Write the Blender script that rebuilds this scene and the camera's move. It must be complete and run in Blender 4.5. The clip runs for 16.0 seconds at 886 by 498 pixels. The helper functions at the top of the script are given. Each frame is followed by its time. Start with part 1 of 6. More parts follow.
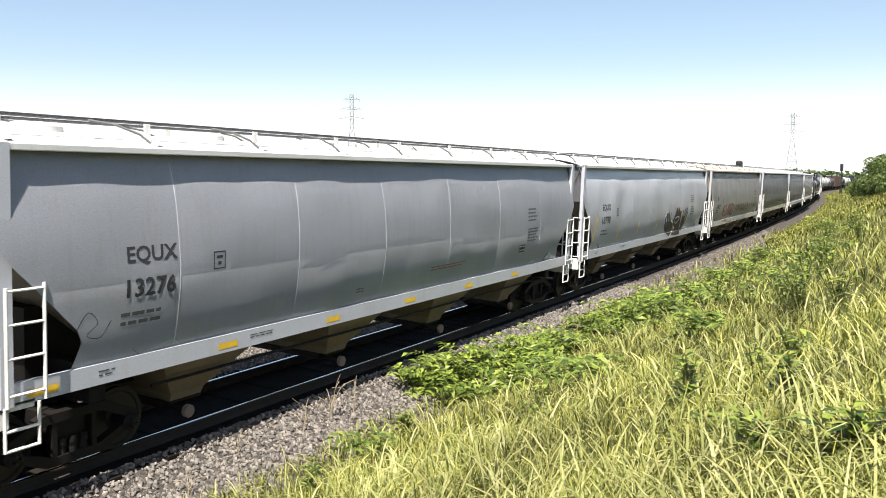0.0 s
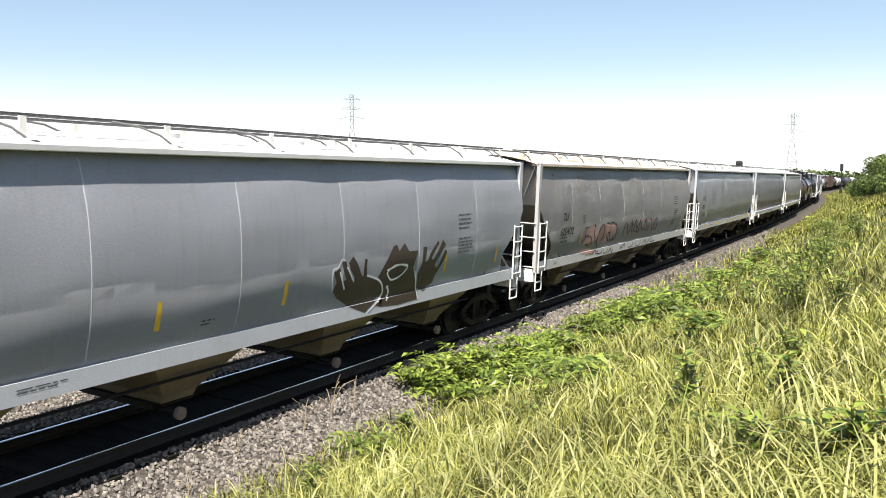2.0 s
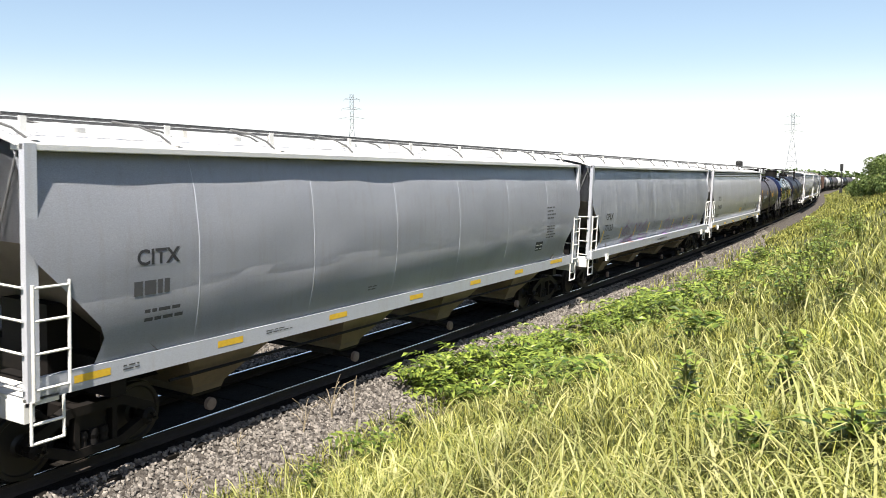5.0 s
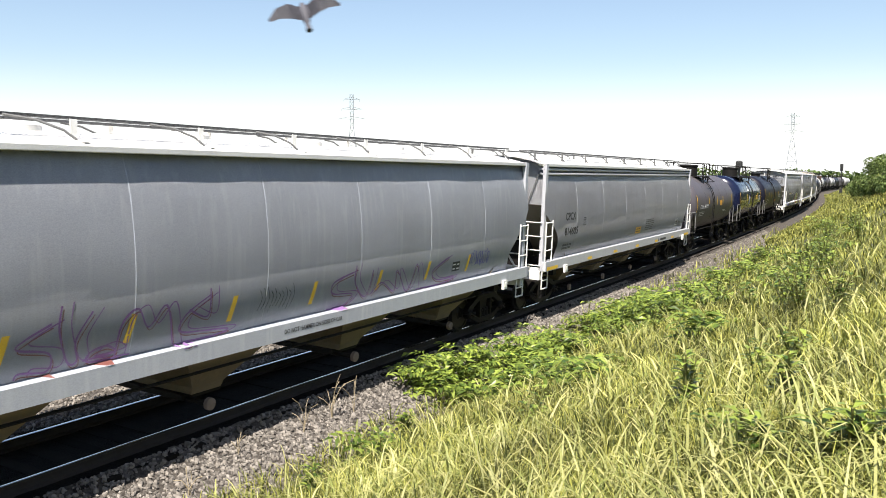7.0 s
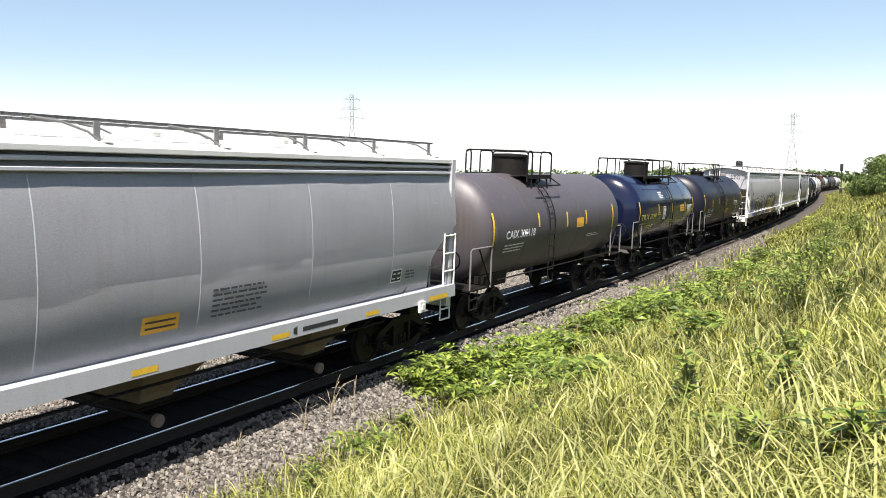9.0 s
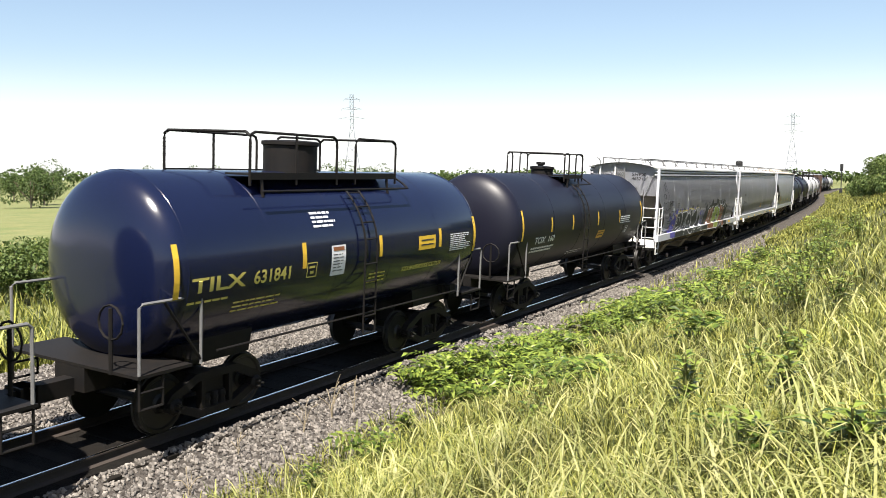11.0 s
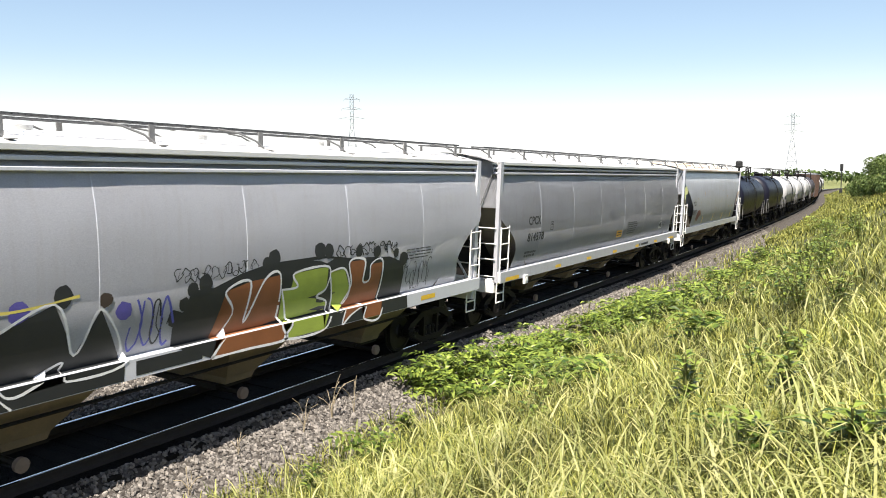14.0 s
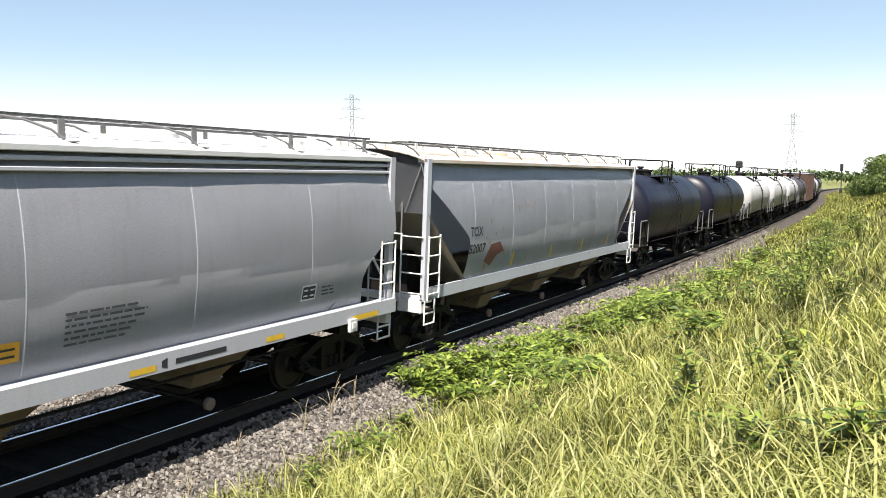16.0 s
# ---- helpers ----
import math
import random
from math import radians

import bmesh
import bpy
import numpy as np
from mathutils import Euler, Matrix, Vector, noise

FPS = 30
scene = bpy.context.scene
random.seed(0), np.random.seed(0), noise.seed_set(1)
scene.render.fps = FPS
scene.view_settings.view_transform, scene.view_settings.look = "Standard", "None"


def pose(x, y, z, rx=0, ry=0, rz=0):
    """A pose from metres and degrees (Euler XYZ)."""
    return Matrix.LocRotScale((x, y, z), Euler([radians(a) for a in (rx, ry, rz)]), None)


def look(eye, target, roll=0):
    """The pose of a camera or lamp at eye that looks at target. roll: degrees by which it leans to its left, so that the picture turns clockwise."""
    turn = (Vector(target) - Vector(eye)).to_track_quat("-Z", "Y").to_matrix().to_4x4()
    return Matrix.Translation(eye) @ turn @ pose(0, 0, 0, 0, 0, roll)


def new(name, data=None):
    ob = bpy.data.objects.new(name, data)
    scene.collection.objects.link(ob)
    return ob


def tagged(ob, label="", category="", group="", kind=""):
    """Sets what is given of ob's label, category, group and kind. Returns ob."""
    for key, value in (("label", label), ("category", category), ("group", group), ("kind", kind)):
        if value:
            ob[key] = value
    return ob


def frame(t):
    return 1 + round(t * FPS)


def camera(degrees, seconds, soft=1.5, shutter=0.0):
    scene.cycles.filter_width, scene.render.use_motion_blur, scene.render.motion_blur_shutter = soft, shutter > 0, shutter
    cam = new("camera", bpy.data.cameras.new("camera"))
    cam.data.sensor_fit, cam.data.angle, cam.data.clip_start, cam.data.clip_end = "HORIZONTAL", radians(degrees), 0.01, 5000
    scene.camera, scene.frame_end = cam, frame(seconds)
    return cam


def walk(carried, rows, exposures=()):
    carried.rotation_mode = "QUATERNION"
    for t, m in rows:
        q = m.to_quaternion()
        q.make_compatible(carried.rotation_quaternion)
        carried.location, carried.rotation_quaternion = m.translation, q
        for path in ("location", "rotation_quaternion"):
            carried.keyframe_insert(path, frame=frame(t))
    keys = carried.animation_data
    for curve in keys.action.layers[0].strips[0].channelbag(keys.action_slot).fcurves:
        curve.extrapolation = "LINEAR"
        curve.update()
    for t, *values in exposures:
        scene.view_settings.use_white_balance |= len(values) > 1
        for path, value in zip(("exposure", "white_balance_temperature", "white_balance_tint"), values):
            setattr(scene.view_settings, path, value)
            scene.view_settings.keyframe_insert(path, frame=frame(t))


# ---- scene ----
from functools import lru_cache

# camera: stands still on the bank beside the line
EYE = Vector((0.0, -10.641, 3.858))
YAW, PITCH = radians(29.227), radians(-4.888)
AXIS = Vector((math.cos(YAW) * math.cos(PITCH), math.sin(YAW) * math.cos(PITCH), math.sin(PITCH)))
cam = camera(56.61, 16.0, soft=0.5, shutter=0.04)
STAND = look(EYE, EYE + AXIS, -0.13)
walk(cam, [(0.0, STAND), (16.0, STAND)], exposures=[(0.0, 1.36, 6850, 11), (16.0, 1.36, 6850, 11)])

# light: clear noon sky, high sun over the near side and the head of the train
SUN = Vector((-0.54, -0.205, 1.0)).normalized()
world = bpy.data.worlds.new("sky")
scene.world = world
world.use_nodes = True
wn = world.node_tree.nodes
sky = wn.new("ShaderNodeTexSky")
sky.sky_type = 'NISHITA'
sky.sun_disc = False
sky.sun_elevation = math.asin(SUN.z)
sky.sun_rotation = math.atan2(SUN.x, SUN.y)
sky.altitude, sky.air_density, sky.dust_density, sky.ozone_density = 200, 1.0, 1.2, 0.7
wn["Background"].inputs["Strength"].default_value = 0.072
# summer haze whitens the sky evenly all round the horizon
wl = world.node_tree.links
coord, split = wn.new("ShaderNodeTexCoord"), wn.new("ShaderNodeSeparateXYZ")
haze, veil = wn.new("ShaderNodeMapRange"), wn.new("ShaderNodeMix")
haze.interpolation_type = 'SMOOTHERSTEP'
haze.inputs[1].default_value, haze.inputs[2].default_value = -0.01, 0.155
haze.inputs[3].default_value, haze.inputs[4].default_value = 0.95, 0.0
veil.data_type = 'RGBA'
veil.inputs[7].default_value = (6.9, 7.2, 7.4, 1)
wl.new(coord.outputs["Generated"], split.inputs[0])
wl.new(split.outputs[2], haze.inputs[0])
wl.new(haze.outputs[0], veil.inputs[0])
wl.new(sky.outputs[0], veil.inputs[6])
wl.new(veil.outputs[2], wn["Background"].inputs[0])
sun = new("sun", bpy.data.lights.new("sun", 'SUN'))
sun.data.energy, sun.data.angle, sun.data.color = 5.0, radians(0.55), (1.0, 0.96, 0.90)
sun.matrix_world = look(SUN * 50, (0, 0, 0))

# ---- the line in plan ----
SPEED = 11.833          # m/s, towards -x
CANT = 0.047            # far rail is the higher one
LAG = {1.0: 0.08, 3.0: 0.14, 6.5: 0.10, 8.0: 0.22, 13.5: -0.12}      # slack running out along the train, m


def bend(s):
    """y of the centre line at x = s: straight, a long bend to the far side, then back."""
    u = max(0.0, min(s, 215.0) - 32.1)
    y = 0.00025 * u * u
    if s > 215:
        v = min(s, 420.0) - 215
        y += 0.0914 * v - 0.0007 * v * v
    return y


def heading(s):
    return math.atan2(bend(s + 0.5) - bend(s - 0.5), 1.0)


def on_line(s):
    """Pose of a thing that stands on the rails at s."""
    return (Matrix.Translation((s, bend(s), 0)) @ Matrix.Rotation(heading(s), 4, 'Z')
            @ Matrix.Rotation(CANT, 4, 'X'))


# ---- mesh helpers ----
def part(name, bm, material, parent=None, label="", smooth=False):
    me = bpy.data.meshes.new(name)
    bm.to_mesh(me)
    bm.free()
    me.materials.append(material)
    if smooth:
        for f in me.polygons:
            f.use_smooth = True
        me.set_sharp_from_angle(angle=radians(38))
    ob = new(name, me)
    if parent is not None:
        ob.parent = parent
    if label:
        ob["label"] = label
    return ob


def again(ob, parent, m):
    """One more object on the same mesh."""
    o = new(ob.name.split(".")[0], ob.data)
    o.parent = parent
    o.matrix_basis = m
    return o


def box(bm, x0, x1, y0, y1, z0, z1):
    v = [bm.verts.new(p) for p in ((x0, y0, z0), (x1, y0, z0), (x1, y1, z0), (x0, y1, z0),
                                   (x0, y0, z1), (x1, y0, z1), (x1, y1, z1), (x0, y1, z1))]
    for f in ((3, 2, 1, 0), (4, 5, 6, 7), (0, 1, 5, 4), (1, 2, 6, 5), (2, 3, 7, 6), (3, 0, 4, 7)):
        bm.faces.new([v[i] for i in f])


def tube(bm, points, r, n=6, closed=False):
    """A round bar along the points."""
    pts = [Vector(p) for p in points]
    rings = []
    m = len(pts)
    for i, p in enumerate(pts):
        a, b = pts[max(i - 1, 0)], pts[min(i + 1, m - 1)]
        d = (b - a).normalized()
        u = d.cross(Vector((0, 0, 1)) if abs(d.z) < 0.9 else Vector((1, 0, 0))).normalized()
        w = d.cross(u)
        rings.append([bm.verts.new(p + (u * math.cos(k * 2 * math.pi / n) + w * math.sin(k * 2 * math.pi / n)) * r)
                      for k in range(n)])
    for a, b in zip(rings, rings[1:]):
        for k in range(n):
            bm.faces.new((a[k], a[(k + 1) % n], b[(k + 1) % n], b[k]))
    bm.faces.new(rings[0][::-1])
    bm.faces.new(rings[-1])


def prism(bm, outline, y0, y1):
    """Outline in x, z, thick from y0 to y1."""
    a = [bm.verts.new((x, y0, z)) for x, z in outline]
    b = [bm.verts.new((x, y1, z)) for x, z in outline]
    n = len(a)
    bm.faces.new(a)
    bm.faces.new(b[::-1])
    for i in range(n):
        bm.faces.new((a[i], b[i], b[(i + 1) % n], a[(i + 1) % n]))
    bmesh.ops.recalc_face_normals(bm, faces=bm.faces[:])


def lathe(bm, prof, axis='y', n=20, centre=(0, 0, 0)):
    """prof: (along, radius); turned about the axis through centre."""
    rings = []
    for a, r in prof:
        ring = []
        for k in range(n):
            c, s = math.cos(2 * math.pi * k / n) * r, math.sin(2 * math.pi * k / n) * r
            p = {'x': (a, c, s), 'y': (c, a, s), 'z': (c, s, a)}[axis]
            ring.append(bm.verts.new(Vector(p) + Vector(centre)))
        rings.append(ring)
    for a, b in zip(rings, rings[1:]):
        for k in range(n):
            bm.faces.new((a[k], a[(k + 1) % n], b[(k + 1) % n], b[k]))
    bm.faces.new(rings[0][::-1])
    bm.faces.new(rings[-1])
    bmesh.ops.recalc_face_normals(bm, faces=bm.faces[:])


def sheet(bm, grid):
    """Faces over a grid of points."""
    v = [[bm.verts.new(p) for p in row] for row in grid]
    for a, b in zip(v, v[1:]):
        for k in range(len(a) - 1):
            bm.faces.new((a[k], a[k + 1], b[k + 1], b[k]))
    return v


# ---- materials ----
def surface(name, base, rough=0.6, metal=0.0, dark=None, scale=3.0, amount=0.5, grain=60.0, bump=0.15, streak=0.0,
            streak_colour=(0.25, 0.17, 0.10), random=0.0, spec=0.5, mottled=0.25, depth=0.01):
    """Colour in two scales, optional run-down streaks, fine relief."""
    m = bpy.data.materials.new(name)
    m.use_nodes = True
    nt = m.node_tree
    b = nt.nodes["Principled BSDF"]
    b.inputs["Roughness"].default_value, b.inputs["Metallic"].default_value = rough, metal
    b.inputs["Specular IOR Level"].default_value = spec
    dark = dark or tuple(c * 0.65 for c in base)
    co = nt.nodes.new("ShaderNodeTexCoord")
    n1 = nt.nodes.new("ShaderNodeTexNoise")
    n1.inputs["Scale"].default_value, n1.inputs["Detail"].default_value = scale, 6
    n2 = nt.nodes.new("ShaderNodeTexNoise")
    n2.inputs["Scale"].default_value, n2.inputs["Detail"].default_value = grain, 3
    nt.links.new(co.outputs["Object"], n1.inputs["Vector"])
    nt.links.new(co.outputs["Object"], n2.inputs["Vector"])
    ramp = nt.nodes.new("ShaderNodeMapRange")
    ramp.inputs[1].default_value, ramp.inputs[2].default_value = 0.35, 0.7
    nt.links.new(n1.outputs[0], ramp.inputs[0])
    ml = nt.nodes.new("ShaderNodeMath")
    ml.operation = 'MULTIPLY'
    ml.inputs[1].default_value = amount
    nt.links.new(ramp.outputs[0], ml.inputs[0])
    mix = nt.nodes.new("ShaderNodeMix")
    mix.data_type = 'RGBA'
    mix.inputs[6].default_value, mix.inputs[7].default_value = (*base, 1), (*dark, 1)
    nt.links.new(ml.outputs[0], mix.inputs[0])
    mix2 = nt.nodes.new("ShaderNodeMix")
    mix2.data_type = 'RGBA'
    mix2.blend_type = 'OVERLAY'
    mix2.inputs[0].default_value = mottled
    nt.links.new(mix.outputs[2], mix2.inputs[6])
    nt.links.new(n2.outputs[0], mix2.inputs[7])
    out = mix2.outputs[2]
    if streak:
        mp = nt.nodes.new("ShaderNodeMapping")
        mp.inputs["Scale"].default_value = (4.0, 4.0, 0.22)
        nt.links.new(co.outputs["Object"], mp.inputs[0])
        n3 = nt.nodes.new("ShaderNodeTexNoise")
        n3.inputs["Scale"].default_value, n3.inputs["Detail"].default_value = 2.2, 7
        nt.links.new(mp.outputs[0], n3.inputs["Vector"])
        r3 = nt.nodes.new("ShaderNodeMapRange")
        r3.inputs[1].default_value, r3.inputs[2].default_value = 0.52, 0.78
        r3.inputs[4].default_value = streak
        nt.links.new(n3.outputs[0], r3.inputs[0])
        mix3 = nt.nodes.new("ShaderNodeMix")
        mix3.data_type = 'RGBA'
        mix3.inputs[7].default_value = (*streak_colour, 1)
        nt.links.new(r3.outputs[0], mix3.inputs[0])
        nt.links.new(out, mix3.inputs[6])
        out = mix3.outputs[2]
    if random:
        oi = nt.nodes.new("ShaderNodeObjectInfo") if random > 0 else nt.nodes.new("ShaderNodeNewGeometry")
        hv = nt.nodes.new("ShaderNodeHueSaturation")
        mr = nt.nodes.new("ShaderNodeMapRange")
        mr.inputs[3].default_value, mr.inputs[4].default_value = 1 - abs(random), 1 + abs(random)
        nt.links.new(oi.outputs["Random" if random > 0 else "Random Per Island"], mr.inputs[0])
        nt.links.new(mr.outputs[0], hv.inputs["Value"])
        nt.links.new(out, hv.inputs["Color"])
        out = hv.outputs[0]
    nt.links.new(out, b.inputs["Base Color"])
    if bump:
        bp = nt.nodes.new("ShaderNodeBump")
        bp.inputs["Strength"].default_value, bp.inputs["Distance"].default_value = bump, depth
        nt.links.new(n2.outputs[0], bp.inputs["Height"])
        nt.links.new(bp.outputs[0], b.inputs["Normal"])
    return m


M_GREY = surface("grey_car_paint", (0.43, 0.45, 0.495), 0.24, streak=0.16, scale=0.6, amount=0.25, bump=0.03)
M_PALE = surface("pale_grey_car_paint", (0.43, 0.44, 0.475), 0.24, streak=0.14, scale=0.6, amount=0.25, bump=0.03)
M_CREAM = surface("weathered_cream_car_paint", (0.43, 0.435, 0.445), 0.32, streak=0.35, scale=0.8, amount=0.3, bump=0.04,
                  streak_colour=(0.42, 0.27, 0.13))
M_WHITECAR = surface("white_car_paint", (0.55, 0.56, 0.60), 0.24, streak=0.1, scale=0.6, amount=0.2, bump=0.03)
M_SILVER = surface("silver_streaked_car_paint", (0.38, 0.40, 0.445), 0.27, streak=0.35, streak_colour=(0.55, 0.56, 0.58),
                   scale=0.6, amount=0.3, bump=0.03)
M_ROOF = surface("white_roof_paint", (0.60, 0.60, 0.59), 0.5, scale=1.0, amount=0.25, streak=0.1)
M_RUSTROOF = surface("rusty_roof_paint", (0.56, 0.52, 0.47), 0.6, dark=(0.40, 0.24, 0.12), scale=0.9, amount=0.6)
M_BAR = surface("white_ladder_paint", (0.68, 0.68, 0.66), 0.5, amount=0.4, dark=(0.45, 0.42, 0.38), scale=6)
M_GRATE = surface("galvanised_grating", (0.10, 0.10, 0.105), 0.6, metal=0.2, scale=8)
M_SLOPE = surface("dusty_slope_sheet", (0.30, 0.27, 0.23), 0.7, scale=1.2, amount=0.6)
M_BAY = surface("tan_primed_hopper_bay", (0.17, 0.135, 0.085), 0.7, scale=2.0, amount=0.6, streak=0.3)
M_IRON = surface("oily_black_iron", (0.0065, 0.006, 0.006), 0.65, spec=0.2, scale=5, amount=0.6, dark=(0.013, 0.010, 0.008))
M_WHEEL = surface("worn_wheel_steel", (0.013, 0.012, 0.011), 0.5, metal=0.2, scale=6, amount=0.5)
M_TANK = surface("black_tank_paint", (0.006, 0.0065, 0.014), 0.42, scale=0.8, amount=0.5, spec=0.3, dark=(0.010, 0.0095, 0.017), bump=0.02)
M_TANKGREY = surface("faded_black_tank_paint", (0.058, 0.053, 0.064), 0.5, scale=0.8, amount=0.5, dark=(0.05, 0.043, 0.04), streak=0.15)
M_NAVY = surface("glossy_navy_tank_paint", (0.005, 0.008, 0.028), 0.16, scale=0.7, amount=0.4, bump=0.01)
M_TANKWHITE = surface("white_tank_paint", (0.44, 0.44, 0.44), 0.45, scale=0.8, amount=0.4, streak=0.25)
M_BROWN = surface("brown_boxcar_paint", (0.06, 0.032, 0.022), 0.6, scale=1.0, amount=0.5, streak=0.2)
M_YELLOW = surface("yellow_reflective_strip", (0.72, 0.45, 0.04), 0.5, scale=10, amount=0.4, bump=0.0)
M_BRACKET = surface("weathered_bracket_steel", (0.15, 0.15, 0.15), 0.6, scale=6, amount=0.5)
M_FINE = surface("worn_small_lettering", (0.07, 0.07, 0.075), 0.6, scale=12, amount=0.5, bump=0.0)
M_BLACK = surface("black_lettering_paint", (0.025, 0.025, 0.03), 0.6, scale=8, amount=0.3, bump=0.0)
M_WHITE = surface("white_lettering_paint", (0.72, 0.72, 0.72), 0.6, scale=8, amount=0.3, bump=0.0)
M_GOLD = surface("yellow_lettering_paint", (0.62, 0.52, 0.12), 0.6, scale=8, amount=0.3, bump=0.0)
M_RAIL = surface("rail_steel", (0.035, 0.026, 0.021), 0.75, metal=0.0, scale=6, amount=0.5)
M_RAILTOP = surface("polished_rail_head", (0.80, 0.80, 0.80), 0.15, metal=1.0, scale=6, amount=0.2, bump=0.0)
M_TIE = surface("creosoted_tie_wood", (0.014, 0.012, 0.010), 0.9, spec=0.1, scale=4, amount=0.6, grain=30, bump=0.4, random=0.3)
M_STONE = surface("crushed_limestone", (0.19, 0.172, 0.152), 0.85, dark=(0.06, 0.052, 0.046), scale=9, amount=0.9, grain=25,
                  bump=0.4, random=-0.45)
M_BALLAST = surface("ballast_bed", (0.085, 0.075, 0.066), 0.9, dark=(0.03, 0.026, 0.023), spec=0.2, scale=14, amount=1.0, grain=45, bump=0.9, depth=0.04)
# oily bed, its colour taken darker still for the shade under the train
M_BED = surface("shade_darkened_oily_bed", (0.013, 0.0115, 0.010), 0.9, dark=(0.006, 0.0055, 0.005), spec=0.1, scale=5, amount=0.9, grain=45, bump=0.9, depth=0.04)
M_CAP = surface("rusty_pale_cap", (0.17, 0.13, 0.105), 0.7, scale=12, amount=0.6)
M_SOIL = surface("grassy_ground", (0.10, 0.125, 0.035), 0.95, dark=(0.17, 0.16, 0.06), scale=0.35, amount=0.9, grain=9, bump=0.8, mottled=0.6, depth=0.05)

# soil colour darkened to hold the shade between grass blades
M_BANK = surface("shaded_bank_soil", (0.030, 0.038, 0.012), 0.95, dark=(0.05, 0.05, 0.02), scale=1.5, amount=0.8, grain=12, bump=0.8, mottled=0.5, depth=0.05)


# ---- the ground: one sheet to the horizon ----
def step(x, a, b):
    t = max(0.0, min(1.0, (x - a) / (b - a)))
    return t * t * (3 - 2 * t)


PROFILE = ((-60, 5.0), (-26, 5.4), (-18, 4.6), (-10.6, 2.35), (-6.0, 0.50), (-3.6, -0.56), (-3.0, -0.68), (-2.55, -0.63),
           (-1.75, -0.48), (-1.42, -0.36), (-1.2, -0.22), (0, -0.175), (1.3, -0.125), (1.9, -0.18), (6.2, -0.34), (8.0, -0.9), (12, -1.3), (40, -1.6))


def height(s, off):
    """Ground level at the distance s along the line and off beside it."""
    z = PROFILE[-1][1] if off > 0 else PROFILE[0][1]
    for (a, za), (b, zb) in zip(PROFILE, PROFILE[1:]):
        if a <= off <= b:
            z = za + (zb - za) * (off - a) / (b - a)
            break
    if off < -2.9:
        k = min(1.0, (-2.9 - off) / 2)
        z += k * 0.16 * noise.noise((s * 0.35, off * 0.35, 3.1)) + k * 0.05 * noise.noise((s * 1.4, off * 1.4, 0.0))
        z += 2.3 * step(s, 25, 75) * step(-off, 9.5, 15)
    if off > 40:
        far = math.hypot(s, off)
        z += step(far, 60, 420) * (2.2 + 3.5 * noise.noise((s * 0.004, off * 0.004, 7.7)))
    return z


def place(s, off):
    """World point at ground level beside the line."""
    w = 1.0 if abs(off) < 40 else max(0.0, 1 - (abs(off) - 40) / 300)
    return Vector((s, off + bend(max(-50, min(s, 420))) * w, height(s, off)))


def spread(stops):
    out = []
    for a, b, d in stops:
        n = max(1, round((b - a) / d))
        out += [a + (b - a) * i / n for i in range(n)]
    return out + [stops[-1][1]]


S_LINES = spread([(-3000, -300, 300), (-300, -40, 20), (-40, 0, 2), (0, 45, 0.5), (45, 130, 2), (130, 450, 8), (450, 3500, 150)])
O_LINES = spread([(-2500, -300, 200), (-300, -60, 24), (-60, -18, 3), (-18, -3.6, 0.4), (-3.6, 3.6, 0.15), (3.6, 12, 0.4), (12, 60, 6), (60, 600, 25), (600, 3500, 200)])
bm = bmesh.new()
grid = sheet(bm, [[place(s, o) for o in O_LINES] for s in S_LINES])
ground = part("ground", bm, M_SOIL, smooth=True)
ground.data.materials.append(M_BALLAST)
ground.data.materials.append(M_BED)
ground.data.materials.append(M_BANK)
cols = len(O_LINES) - 1
for f in ground.data.polygons:
    o = O_LINES[f.index % cols]
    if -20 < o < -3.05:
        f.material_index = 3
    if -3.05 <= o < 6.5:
        # strip below the cars gets the bed colour with their shade in it
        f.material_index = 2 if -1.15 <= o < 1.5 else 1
tagged(ground, "grassy railway bank and fields with a grey stone ballast bed", "ground", kind="structure")


def rail(side):
    """One rail of the running line, polished on its head."""
    sec = ((-0.075, -0.17), (0.075, -0.17), (0.075, -0.155), (0.012, -0.13), (0.012, -0.04), (0.036, -0.028), (0.036, -0.002),
           (-0.036, -0.002), (-0.036, -0.028), (-0.012, -0.04), (-0.012, -0.13), (-0.075, -0.155))
    bm, head = bmesh.new(), bmesh.new()
    rows, tops = [], []
    for s in spread([(-40, 40, 4), (40, 420, 8)]):
        m = on_line(s)
        ring = [m @ Vector((0, side + a, b)) for a, b in sec]
        rows.append(ring + [ring[0]])
        tops.append([m @ Vector((0, side + a, b)) for a, b in ((-0.034, -0.004), (-0.022, 0.0), (0.022, 0.0), (0.034, -0.004))])
    sheet(bm, rows)
    bmesh.ops.recalc_face_normals(bm, faces=bm.faces[:])
    sheet(head, tops)
    r = part("rail", bm, M_RAIL)
    part("rail_head", head, M_RAILTOP, r, "polished bright running surface", smooth=True)
    return tagged(r, "rusty steel rail with a polished running surface", "rail", "rails of the line", "structure")


rail(-0.755)
rail(0.755)

bm = bmesh.new()
box(bm, -0.115, 0.115, -1.3, 1.3, -0.34, -0.165)
bmesh.ops.bevel(bm, geom=bm.edges[:], offset=0.012, segments=1, affect='EDGES')
tie = part("tie", bm, M_TIE, ground)
scene.collection.objects.unlink(tie)
rt = random.Random(4)
for i in range(150):
    o = new("tie", tie.data)
    o.parent = ground
    o.matrix_basis = on_line(-4 + i * 0.52 + rt.uniform(-0.02, 0.02)) @ pose(0, rt.uniform(-0.04, 0.04), rt.uniform(-0.012, 0.006), 0, 0, rt.uniform(-1, 1))
